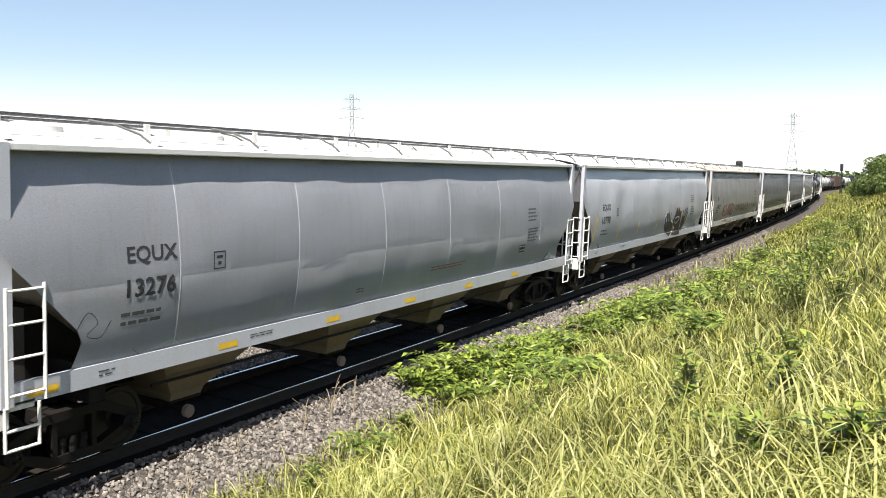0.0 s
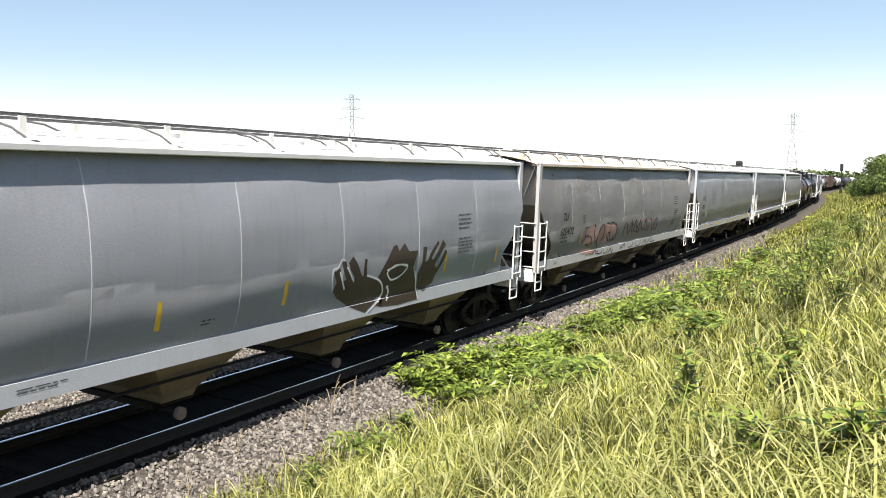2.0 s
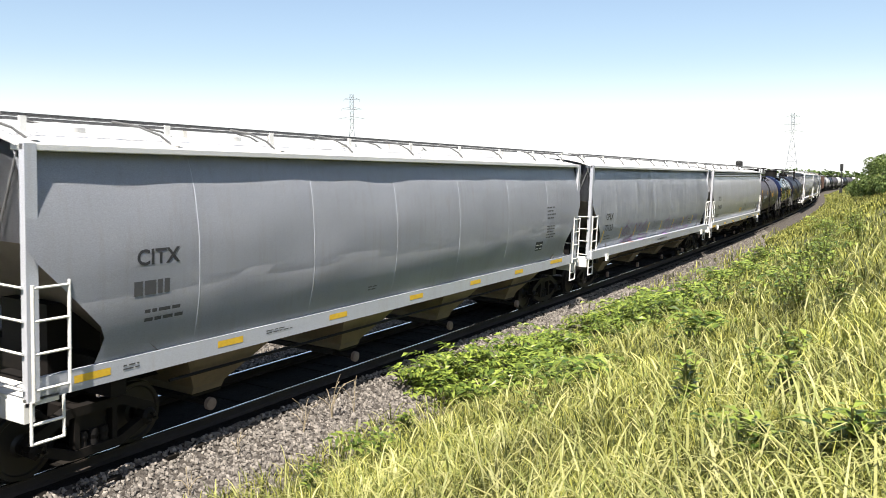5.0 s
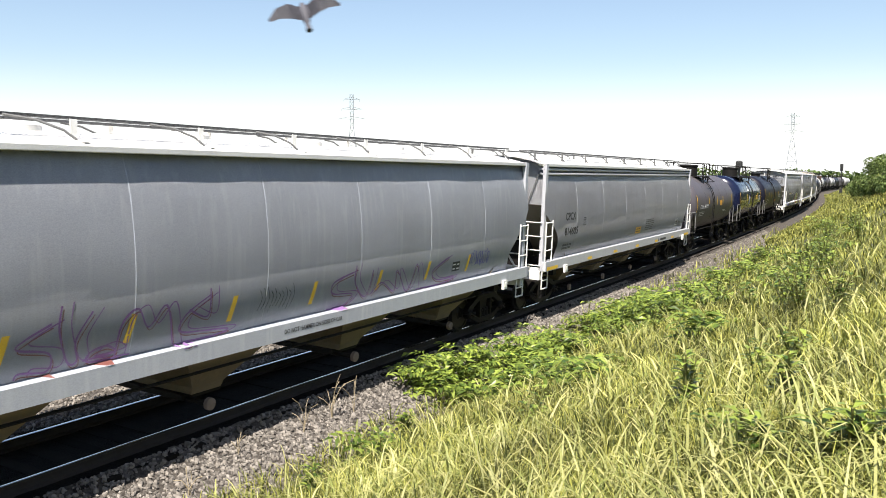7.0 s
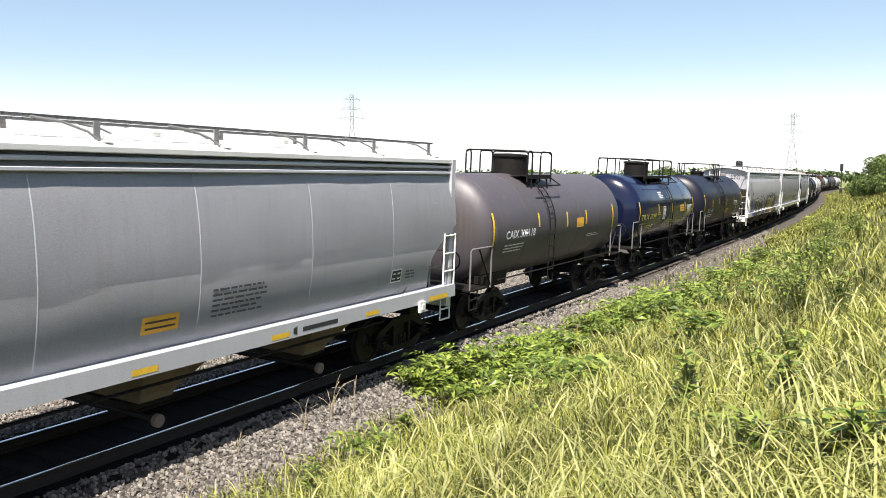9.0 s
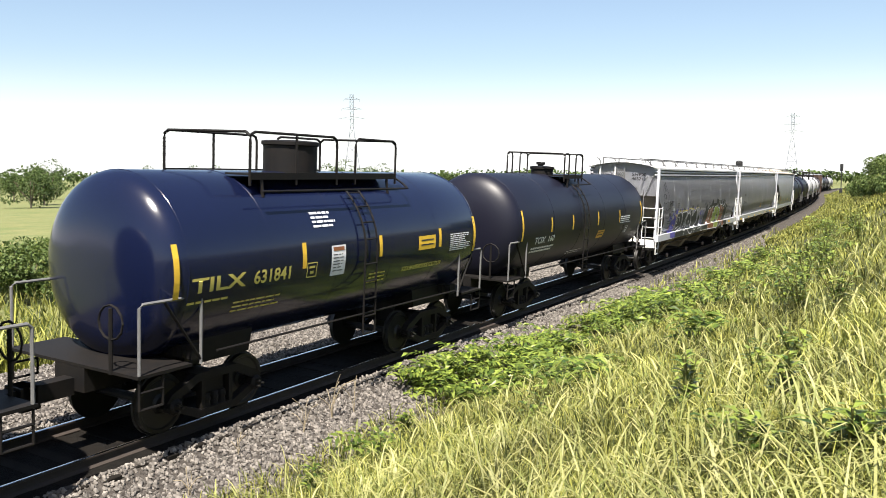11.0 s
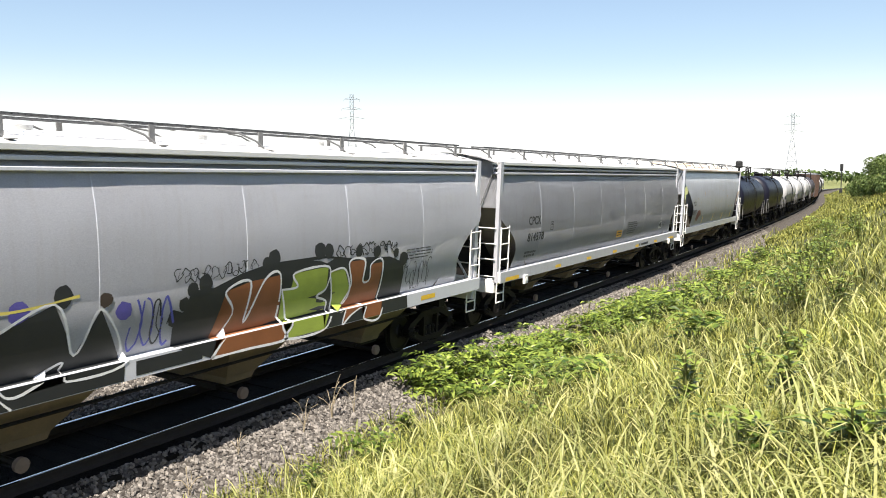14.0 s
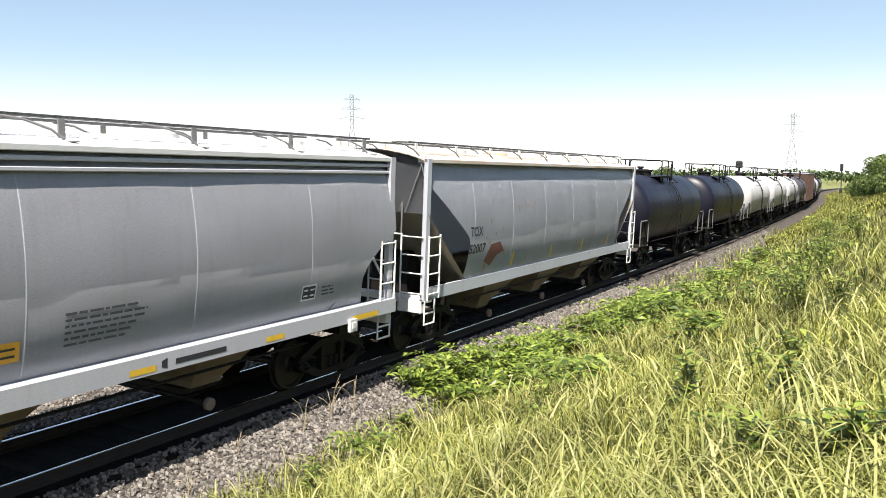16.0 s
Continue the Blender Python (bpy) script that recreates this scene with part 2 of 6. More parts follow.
# ---- rolling stock ----
def empty_car(name, label, category, group=""):
    e = new(name)
    e.empty_display_size = 0.3
    return tagged(e, label, category, group)


@lru_cache(maxsize=None)
def truck_meshes():
    """Side frame, bolster and wheelset, built once."""
    bm = bmesh.new()
    prism(bm, [(-1.05, .55), (-.95, .66), (-.45, .88), (.45, .88), (.95, .66), (1.05, .55), (.86, .54), (.40, .75), (-.40, .75), (-.86, .54)], -0.07, 0.07)
    prism(bm, [(-1.05, .47), (-.85, .36), (-.42, .17), (.42, .17), (.85, .36), (1.05, .47), (.80, .47), (.36, .29), (-.36, .29), (-.80, .47)], -0.07, 0.07)
    for x in (-0.34, 0.26):
        box(bm, x, x + 0.08, -0.06, 0.06, 0.2, 0.8)
    for x in (-0.89, 0.89):
        lathe(bm, [(-0.12, 0.09), (-0.08, 0.13), (0.08, 0.13), (0.12, 0.09)], 'y', 10, (x, 0, 0.46))
    frames = part("side_frame", bm, M_IRON)
    bm = bmesh.new()
    box(bm, -0.2, 0.2, -1.0, 1.0, 0.5, 0.78)
    for y in (-1.0, 1.0):
        for x in (-0.17, 0, 0.17):
            lathe(bm, [(0.28, 0.075), (0.36, 0.06), (0.42, 0.075), (0.50, 0.06)], 'z', 8, (x, y * 1.0, 0))
    box(bm, -0.3, 0.3, -0.3, 0.3, 0.72, 0.95)
    bolster = part("bolster", bm, M_IRON)
    bm = bmesh.new()
    for sg in (-1, 1):
        prof = [(0.68, 0.49), (0.715, 0.485), (0.72, 0.457), (0.80, 0.452), (0.80, 0.40), (0.775, 0.38), (0.765, 0.16), (0.80, 0.12), (0.86, 0.11), (0.86, 0.02)]
        lathe(bm, [(sg * a, r) for a, r in prof], 'y', 28)
    lathe(bm, [(-1.1, 0.075), (1.1, 0.075)], 'y', 8)
    for sg in (-1, 1):      # bolts on the axle end turn with it
        for k in range(3):
            a = k * 2.094
            lathe(bm, [(sg * 1.1, 0.022), (sg * 1.215, 0.022)], 'y', 6, (0.05 * math.cos(a), 0, 0.05 * math.sin(a)))
    wheelset = part("wheelset", bm, M_WHEEL, smooth=True)
    for o in (frames, bolster, wheelset):
        scene.collection.objects.unlink(o)
    return frames.data, bolster.data, wheelset.data


WHEELS = []


def truck(car, x):
    f, b, w = truck_meshes()
    t = new("truck", b)
    t.parent = car
    t.location = (x, 0, 0)
    t["label"] = "black cast steel truck"
    for y in (-1.02, 1.02):
        o = new("side_frame", f)
        o.parent = t
        o.location = (0, y, 0)
    for dx in (-0.89, 0.89):
        o = new("wheelset", w)
        o.parent = t
        o.location = (dx, 0, 0.457)
        WHEELS.append((o, dx))


def coupler(car, x, d):
    bm = bmesh.new()
    box(bm, min(x, x + d * 0.75), max(x, x + d * 0.75), -0.11, 0.11, 0.72, 0.98)
    box(bm, min(x + d * 0.6, x + d * 0.86), max(x + d * 0.6, x + d * 0.86), -0.2, 0.16, 0.68, 1.02)
    part("coupler", bm, M_IRON, car)


SIDE = ((1.53, 1.465), (1.75, 1.525), (1.95, 1.567), (2.3, 1.610), (2.65, 1.622), (3.0, 1.608), (3.3, 1.578), (3.6, 1.533), (3.9, 1.468), (4.1, 1.405), (4.29, 1.335))
SKIN = {}      # y of the near side of each car, by x and z


def side_y(z):
    if z < SIDE[0][0]:
        return 1.60
    for (a, ya), (b, yb) in zip(SIDE, SIDE[1:]):
        if a <= z <= b:
            return ya + (yb - ya) * (z - a) / (b - a)
    return SIDE[-1][1]


def plate_y(z):
    """The same, between the courses of the plating."""
    k = max(0, min(15, int((z - 1.53) / 0.1725)))
    a = 1.53 + 0.1725 * k
    ya, yb = side_y(a + 1e-6), side_y(min(4.29, a + 0.1725))
    return ya + (yb - ya) * (z - a) / 0.1725


def hopper(label, length, paint, roof, bays=4, sill_proud=-0.08, panels=7, wavy=0.012, seed=1, group="hopper cars of the train",
           cut=1.1, cut_top=3.05, cut_low=1.95, round_cut=False,
           hood=0.04, ribs=False, bay_w=1.0, bay_z=0.62, centres=(-5.85, -1.95, 1.95, 5.85), rail_posts=9):
    """Covered hopper: bulged panelled sides, slope sheets, end cages, roof with running boards, bays and trucks. Front at -x."""
    car = empty_car("hopper_car", label, "hopper car", group)
    h = length / 2
    rnd = random.Random(seed)
    zs = [1.53 + 2.76 * k / 16 for k in range(17)]

    def inset(z):
        if z >= cut_top:
            return 0.0
        if z >= cut_low:
            k = (cut_top - z) / (cut_top - cut_low)
            return cut * (1 - (1 - k) ** 2 if round_cut else k)
        return cut - 0.12 * (cut_low - z) / (cut_low - 1.53)

    def skin(x, z, sy=-1):
        return plate_y(z) + wavy * noise.noise((x * 0.9, z * 0.9, seed * 7.3 + sy)) + wavy * 0.5 * noise.noise((x * 0.35, z * 2, seed * 3.1))
    SKIN[car.name] = lambda x, z: -(skin(x, z) if z > 1.535 else 1.60 + sill_proud)
    for sy in (-1, 1):
        for i in range(panels):
            a, b = -h + length * i / panels, -h + length * (i + 1) / panels
            bm = bmesh.new()
            cols = []
            n = 8
            for k in range(n + 1):
                x = a + (b - a) * k / n
                col = []
                for z in zs:
                    xx = x
                    if i == 0:
                        xx = x + inset(z) * (1 - k / n)
                    if i == panels - 1:
                        xx = x - inset(z) * (k / n)
                    y = skin(xx, z, sy)
                    if (k == 0 and i) or (k == n and i < panels - 1):
                        y -= 0.004
                    col.append((xx, sy * y, z))
                cols.append(col)
            v = sheet(bm, cols)
            bmesh.ops.solidify(bm, geom=bm.faces[:], thickness=0.012 * sy)
            part("side_panel", bm, paint, car, smooth=True)
            if i:
                # proud weld between two panels
                bm = bmesh.new()
                sheet(bm, [[(a + dx, sy * (skin(a, z, sy) - 0.004 + lift), z) for dx, lift in ((-0.010, 0.0005), (-0.004, 0.003), (0.004, 0.003), (0.010, 0.0005))] for z in zs])
                part("weld_seam", bm, paint, car)
        # side sill with a ledge on top
        bm = bmesh.new()
        prism(bm, [(-h + 0.02, 1.26), (h - 0.02, 1.26), (h - 0.02, 1.52), (h - 0.06, 1.535), (-h + 0.06, 1.535), (-h + 0.02, 1.52)],
              sy * 1.45, sy * (1.60 + sill_proud))
        part("side_sill", bm, paint, car)
        # eave rail under the roof edge
        bm = bmesh.new()
        prism(bm, [(-h, 4.27), (h, 4.27), (h, 4.36), (-h, 4.36)], sy * 1.28, sy * 1.532)
        bmesh.ops.bevel(bm, geom=[e for e in bm.edges], offset=0.012, segments=1, affect='EDGES')
        part("roof_eave", bm, roof, car)
        if ribs:
            for z in (4.19, 4.06):
                bm = bmesh.new()
                prism(bm, [(-h, z - 0.03), (h, z - 0.03), (h, z + 0.03), (-h, z + 0.03)], sy * 1.33, sy * 1.510)
                bmesh.ops.bevel(bm, geom=bm.edges[:], offset=0.012, segments=1, affect='EDGES')
                part("top_chord_rib", bm, paint, car)
    # roof, arched between the eaves
    bm = bmesh.new()
    rows = []
    for k in range(15):
        y = -1.43 + 2.86 * k / 14
        rows.append([(-h + length * j / 24, y, 4.34 + 0.20 * (1 - (y / 1.43) ** 2) + 0.004 * rnd.uniform(-1, 1)) for j in range(25)])
    sheet(bm, rows)
    part("roof", bm, roof, car, smooth=True)
    # loading hatches along the middle
    for j in range(6):
        bm = bmesh.new()
        x = -h + length * (j + 0.5) / 6
        lathe(bm, [(4.5, 0.36), (4.6, 0.36), (4.64, 0.3), (4.66, 0.05)], 'z', 14, (x, 0, 0))
        part("roof_hatch", bm, roof, car, smooth=True)
    # running boards on posts along both sides
    for sy in (-1, 1):
        bm = bmesh.new()
        y0, y1 = sorted((sy * 0.62, sy * 0.98))
        box(bm, -h + 0.1, h - 0.1, y0, y0 + 0.03, 4.69, 4.725)
        box(bm, -h + 0.1, h - 0.1, y1 - 0.03, y1, 4.69, 4.725)
        n = int(length / 0.09)
        for j in range(n):
            x = -h + 0.1 + (length - 0.2) * (j + 0.5) / n
            box(bm, x - 0.012, x + 0.012, y0, y1, 4.695, 4.72)
        part("running_board", bm, M_GRATE, car, "grey grating")
        for j in range(rail_posts):
            x = -h + 0.35 + (length - 0.7) * j / (rail_posts - 1)
            bm = bmesh.new()
            prism(bm, [(x - 0.05, 4.40), (x + 0.05, 4.40), (x + 0.035, 4.69), (x - 0.06, 4.69)], sy * 1.02 - 0.012, sy * 1.02 + 0.012)
            box(bm, x - 0.06, x + 0.05, min(sy * 1.02, sy * 1.30), max(sy * 1.02, sy * 1.30), 4.395, 4.41)
            bracket = part("board_bracket", bm, M_BRACKET if ribs else M_BAR, car, "flat steel bracket under the roof walk")
            bm = bmesh.new()
            tube(bm, [(x - 0.95, sy * 0.99, 4.69), (x - 0.55, sy * 1.03, 4.65), (x - 0.2, sy * 1.08, 4.54), (x - 0.03, sy * 1.12, 4.42)], 0.018, 5)
            part("brace", bm, M_BRACKET, bracket, "thin curved steel brace")
    # ends
    for d in (-1, 1):
        ex = d * h
        bm = bmesh.new()
        ys = [-1.44, -1.1, -0.6, 0, 0.6, 1.1, 1.44]
        bot, top = [], []
        for y in ys:
            bot.append((ex - d * 0.07, y, 3.17))
            top.append((ex - d * 0.07, y, 4.33 + 0.20 * (1 - (y / 1.43) ** 2)))
        sheet(bm, [bot, top])
        bmesh.ops.solidify(bm, geom=bm.faces[:], thickness=0.02)
        part("end_panel", bm, paint, car)
        bm = bmesh.new()
        sheet(bm, [[(ex - d * 0.06, -1.56, 3.17), (ex - d * 0.06, 1.56, 3.17)], [(ex - d * 2.3, -1.5, 1.3), (ex - d * 2.3, 1.5, 1.3)]])
        bmesh.ops.solidify(bm, geom=bm.faces[:], thickness=0.02)
        part("slope_sheet", bm, M_SLOPE, car, "dusty brown sloping end sheet")
        bm = bmesh.new()    # roof end hood
        sheet(bm, [[(ex - d * 0.34, y, 4.335 + 0.2 * (1 - (y / 1.43) ** 2)) for y in ys], [(ex + d * hood, y, 4.335 + 0.2 * (1 - (y / 1.43) ** 2)) for y in ys]])
        bmesh.ops.solidify(bm, geom=bm.faces[:], thickness=0.03)
        part("end_hood", bm, roof, car)
        # corner posts and platform
        for sy in (-1, 1):
            bm = bmesh.new()
            x0, x1 = sorted((ex, ex - d * 0.16))
            box(bm, x0, x1, sy * 1.5 - 0.05, sy * 1.5 + 0.05, 1.26, 4.36)
            part("corner_post", bm, paint, car)
            bm = bmesh.new()
            tube(bm, [(ex - d * 0.03, sy * 1.62, 1.28), (ex - d * 0.03, sy * 1.62, 2.7)], 0.022)
            tube(bm, [(ex - d * 0.52, sy * 1.62, 1.3), (ex - d * 0.52, sy * 1.62, 2.72)], 0.022)
            ladder = part("side_ladder", bm, M_BAR, car)
            bm = bmesh.new()
            tube(bm, [(ex + d * 0.03, sy * 0.95, 1.2), (ex + d * 0.03, sy * 0.95, 2.72)], 0.022)
            rack = part("end_ladder", bm, M_BAR, car)
            for z in (1.42, 1.86, 2.26, 2.66):
                bm = bmesh.new()
                tube(bm, [(ex - d * 0.02, sy * 1.62, z), (ex - d * 0.53, sy * 1.62, z)], 0.018)
                part("rung", bm, M_BAR, ladder)
                bm = bmesh.new()
                tube(bm, [(ex + d * 0.03, sy * 1.5, z), (ex + d * 0.03, sy * 0.94, z)], 0.018)
                part("rung", bm, M_BAR, rack)
            bm = bmesh.new()    # stirrup step
            for z in (0.98, 0.74):
                tube(bm, [(ex - d * 0.04, sy * 1.55, z), (ex - d * 0.48, sy * 1.55, z)], 0.02)
            for x in (0.04, 0.48):
                tube(bm, [(ex - d * x, sy * 1.55, 1.27), (ex - d * x, sy * 1.55, 0.73)], 0.02)
            part("stirrup_step", bm, M_BAR, car)
        bm = bmesh.new()    # rail across the end at the head of the ladders
        tube(bm, [(ex + d * 0.03, -0.95, 2.70), (ex + d * 0.03, 0.95, 2.70)], 0.022)
        part("end_rail", bm, M_BAR, car)
        for y in (0.36, 1.02):
            bm = bmesh.new()
            box(bm, min(ex - d * 0.05, ex + d * 0.02), max(ex - d * 0.05, ex + d * 0.02), y - 0.03, y + 0.03, 3.12, 4.36)
            part("end_post", bm, M_BAR, car)
        bm = bmesh.new()
        tube(bm, [(ex, -0.92, 2.7), (ex, -0.92, 3.4)], 0.02)
        tube(bm, [(ex, -1.0, 3.2), (ex - d * 0.02, -1.38, 4.25)], 0.016)
        part("hand_hold", bm, M_BRACKET, car)
        bm = bmesh.new()    # slanting brace from the platform to the slope sheet
        tube(bm, [(ex - d * 0.05, -0.7, 1.3), (ex - d * 0.3, 0.55, 2.85)], 0.03)
        part("end_brace", bm, M_BAR, car)
        bm = bmesh.new()
        x0, x1 = sorted((ex, ex - d * 0.45))
        box(bm, x0, x1, -1.5, 1.5, 1.2, 1.27)
        box(bm, x0, x1, -1.52, 1.52, 1.27, 1.30)
        x0, x1 = sorted((ex + d * 0.02, ex - d * 0.12))
        box(bm, x0, x1, -1.5, -0.9, 1.0, 1.25)
        part("end_platform", bm, M_BAR, car)
        bm = bmesh.new()    # centre sill and bolster webs under the slope sheet
        x0, x1 = sorted((ex - d * 0.1, ex - d * 3.4))
        box(bm, x0, x1, -0.33, 0.33, 0.78, 1.2)
        x0, x1 = sorted((ex - d * 1.3, ex - d * 1.55))
        box(bm, x0, x1, -1.4, 1.4, 1.0, 1.5)
        box(bm, x0 - 0.3, x1 + 0.3, -0.5, 0.5, 1.2, 2.2)
        part("end_sill", bm, M_IRON, car)
        coupler(car, ex, d)
        truck(car, d * (h - 1.32))
    # small fittings on the near sill
    for x in (-h + 1.55, h - 1.55) if sill_proud > 0.05 else ():
        bm = bmesh.new()
        box(bm, x - 0.11, x + 0.11, -1.66 - sill_proud, -1.60 - sill_proud, 1.10, 1.33)
        box(bm, x - 0.05, x + 0.05, -1.675 - sill_proud, -1.655 - sill_proud, 1.16, 1.27)
        part("jacking_pad", bm, M_BAR, car, "pale jacking pad under the sill")
    bm = bmesh.new()
    tube(bm, [(-h + 2.4, -1.3, 0.98), (h - 2.4, -1.3, 0.98)], 0.025)
    part("train_pipe", bm, M_IRON, car)
    # hopper bays
    for c in centres:
        w = bay_w
        bm = bmesh.new()
        secs = [(1.50, w * 1.0, 1.44), (1.26, w * 0.93, 1.44), (bay_z, 0.34, 0.95), (bay_z - 0.12, 0.32, 0.9)]
        rings = []
        for z, a, b in secs:
            rings.append([(c - a, -b, z), (c + a, -b, z), (c + a, b, z), (c - a, b, z), (c - a, -b, z)])
        sheet(bm, rings)
        bmesh.ops.recalc_face_normals(bm, faces=bm.faces[:])
        bay = part("hopper_bay", bm, M_BAY, car, "tan sloped discharge bay")
        bm = bmesh.new()
        box(bm, c - 0.42, c + 0.42, -0.8, 0.8, bay_z - 0.21, bay_z - 0.12)
        tube(bm, [(c - 0.3, -1.25, 0.42), (c - 0.3, 1.25, 0.42)], 0.05, 8)
        part("outlet_gate", bm, M_IRON, bay, "dark sliding discharge gate")
        bm = bmesh.new()
        lathe(bm, [(-1.32, 0.05), (-1.31, 0.10), (-1.24, 0.10), (-1.23, 0.05)], 'y', 14, (c - 0.3, 0, 0.42))
        part("outlet_cap", bm, M_CAP, bay, "round pale outlet cap")
    return car
def tank_car(label, shell0, shell1, c0, c1, paint, group="tank cars of the train", rail_x=0.0, rail_l=2.8, dome=None, lad=0.1):
    """Tank car: domed shell, saddles, top walkway with rails, ladder, end platforms and trucks. All x in car space."""
    car = empty_car("tank_car", label, "tank car", group)
    zc, r = 2.53, 1.49
    bm = bmesh.new()
    hd = 0.55
    prof = [(shell0 + hd * (1 - math.cos(math.pi / 2 * k / 8)), max(0.02, r * math.sin(math.pi / 2 * k / 8) ** 0.75)) for k in range(9)]
    n = 5
    mid = [(shell0 + hd + (shell1 - shell0 - 2 * hd) * k / n, r) for k in range(1, n)]
    prof2 = [(shell1 - hd * (1 - math.cos(math.pi / 2 * k / 8)), max(0.02, r * math.sin(math.pi / 2 * k / 8) ** 0.75)) for k in range(8, -1, -1)]
    lathe(bm, prof + mid + prof2, 'x', 56, (0, 0, zc))
    part("tank_shell", bm, paint, car, smooth=True)
    SKIN[car.name] = lambda x, z: -math.sqrt(max(0.01, (r + 0.004) ** 2 - (z - zc) ** 2))
    for x in [shell0 + hd] + [m[0] for m in mid] + [shell1 - hd]:
        bm = bmesh.new()
        lathe(bm, [(x - 0.012, r + 0.001), (x - 0.006, r + 0.006), (x + 0.006, r + 0.006), (x + 0.012, r + 0.001)], 'x', 48, (0, 0, zc))
        part("weld_seam", bm, paint, car, smooth=True)

    # top platform, rails and fittings
    a, b = rail_x - rail_l / 2, rail_x + rail_l / 2
    for sy in (-1, 1):
        bm = bmesh.new()
        y0, y1 = sorted((sy * 0.45, sy * 1.0))
        box(bm, a, b, y0, y1, 3.97, 4.0)
        box(bm, a, b, sy * 1.0 - 0.02, sy * 1.0 + 0.02, 3.9, 4.02)
        for x in (a + 0.3, b - 0.3):
            tube(bm, [(x, sy * 0.98, 3.92), (x, sy * 1.02, 3.6)], 0.03)
        tube(bm, [(a - 0.05, sy * 1.3, 3.72), (b + 0.05, sy * 1.3, 3.72), (b + 0.12, sy * 1.15, 3.80), (b + 0.02, sy * 1.0, 3.92)], 0.022)
        part("top_platform", bm, M_IRON, car, "black grating walkway")
    for sy in (-1, 1):
        for x0, x1 in (((a, b),) if rail_l < 1.4 else ((a, lad - 0.42), (lad + 0.19, b))):
            bm = bmesh.new()
            tube(bm, [(x0, sy * 1.0, 3.80), (x0, sy * 1.0, 4.56), (x0 + 0.03, sy * 1.0, 4.65), (x0 + 0.12, sy * 1.0, 4.69),
                      (x1 - 0.12, sy * 1.0, 4.69), (x1 - 0.03, sy * 1.0, 4.65), (x1, sy * 1.0, 4.56), (x1, sy * 1.0, 3.80)], 0.026)
            if x1 - x0 > 1.8:
                tube(bm, [((x0 + x1) / 2, sy * 1.0, 3.80), ((x0 + x1) / 2, sy * 1.0, 4.69)], 0.024)
            part("guard_rail", bm, M_IRON, car)
    for x in (a, b):
        bm = bmesh.new()
        tube(bm, [(x, -1.0, 4.62), (x, -0.9, 4.69), (x, 0.9, 4.69), (x, 1.0, 4.62)], 0.026)
        part("end_guard", bm, M_IRON, car)
    bm = bmesh.new()
    if dome is not None:
        lathe(bm, [(3.95, 0.52), (4.5, 0.52), (4.52, 0.56), (4.58, 0.56), (4.6, 0.5), (4.62, 0.05)], 'z', 20, (dome, 0, 0))
    else:
        lathe(bm, [(3.95, 0.36), (4.15, 0.36), (4.18, 0.40), (4.25, 0.4), (4.28, 0.1)], 'z', 16, (rail_x - 0.25, 0, 0))
        lathe(bm, [(3.95, 0.10), (4.3, 0.10), (4.32, 0.15), (4.4, 0.15)], 'z', 12, (rail_x + 0.45, 0.35, 0))
    part("manway", bm, M_IRON, car, "black manway with bolted cover", smooth=True)
    # side ladders over the curve of the shell
    for sy in (-1, 1):
        bm = bmesh.new()
        arc = [(sy * (r + 0.09) * math.sin(t), zc + (r + 0.09) * math.cos(t)) for t in [radians(q) for q in range(42, 101, 8)]]
        arc.append((sy * 1.56, 0.95))
        for x in (lad - 0.2, lad + 0.2):
            tube(bm, [(x, y, z) for y, z in arc], 0.02)
        for k in range(13):
            t = radians(45 + 12 * k) if k < 4 else None
            if t is not None:
                y, z = sy * (r + 0.09) * math.sin(t), zc + (r + 0.09) * math.cos(t)
            else:
                y, z = sy * 1.575, 2.3 - 0.17 * (k - 4)
            if k % 1 == 0 and (k < 4 or k % 2 == 0):
                tube(bm, [(lad - 0.2, y, z), (lad + 0.2, y, z)], 0.016)
        part("side_ladder", bm, M_IRON, car)
        bm = bmesh.new()    # long handrail on brackets
        tube(bm, [(c0 + 2.2, sy * 1.5, 1.32), (c1 - 2.2, sy * 1.5, 1.32)], 0.02)
        part("grab_rail", bm, M_IRON, car)
    for d, cx, sx in ((-1, c0, shell0), (1, c1, shell1)):
        px = cx - d * 0.75
        bm = bmesh.new()
        x0, x1 = sorted((px, sx - d * 1.6))
        box(bm, x0, x1, -0.33, 0.33, 0.78, 1.15)
        part("stub_sill", bm, M_IRON, car)
        bm = bmesh.new()
        x0, x1 = sorted((px, px - d * 1.0))
        box(bm, x0, x1, -1.45, 1.45, 1.155, 1.20)
        part("end_platform", bm, M_IRON, car)
        bm = bmesh.new()
        prism(bm, [(sx - d * 1.0, 1.0), (sx - d * 2.4, 1.0), (sx - d * 2.6, 1.9), (sx - d * 0.8, 1.9)], -0.95, 0.95)
        part("saddle", bm, M_IRON, car)
        bm = bmesh.new()
        for j in range(4):
            box(bm, px - d * 1.25 - 0.12, px - d * 1.25 + 0.12, -1.3 + 0.2 * j, -1.18 + 0.2 * j, 1.2, 1.42 - 0.03 * j)
        tube(bm, [(px - d * 0.5, -1.42, 2.18), (px - d * 1.2, -1.42, 1.22)], 0.022)
        part("brake_gear", bm, M_IRON, car)
        for sy in (-1, 1):
            bm = bmesh.new()
            x = px - d * 0.05
            tube(bm, [(x, sy * 1.42, 1.15), (x, sy * 1.42, 2.15), (x - d * 0.06, sy * 1.42, 2.2), (x - d * 1.1, sy * 1.42, 2.2), (x - d * 1.15, sy * 1.42, 2.15), (x - d * 1.15, sy * 1.42, 1.15)], 0.024)
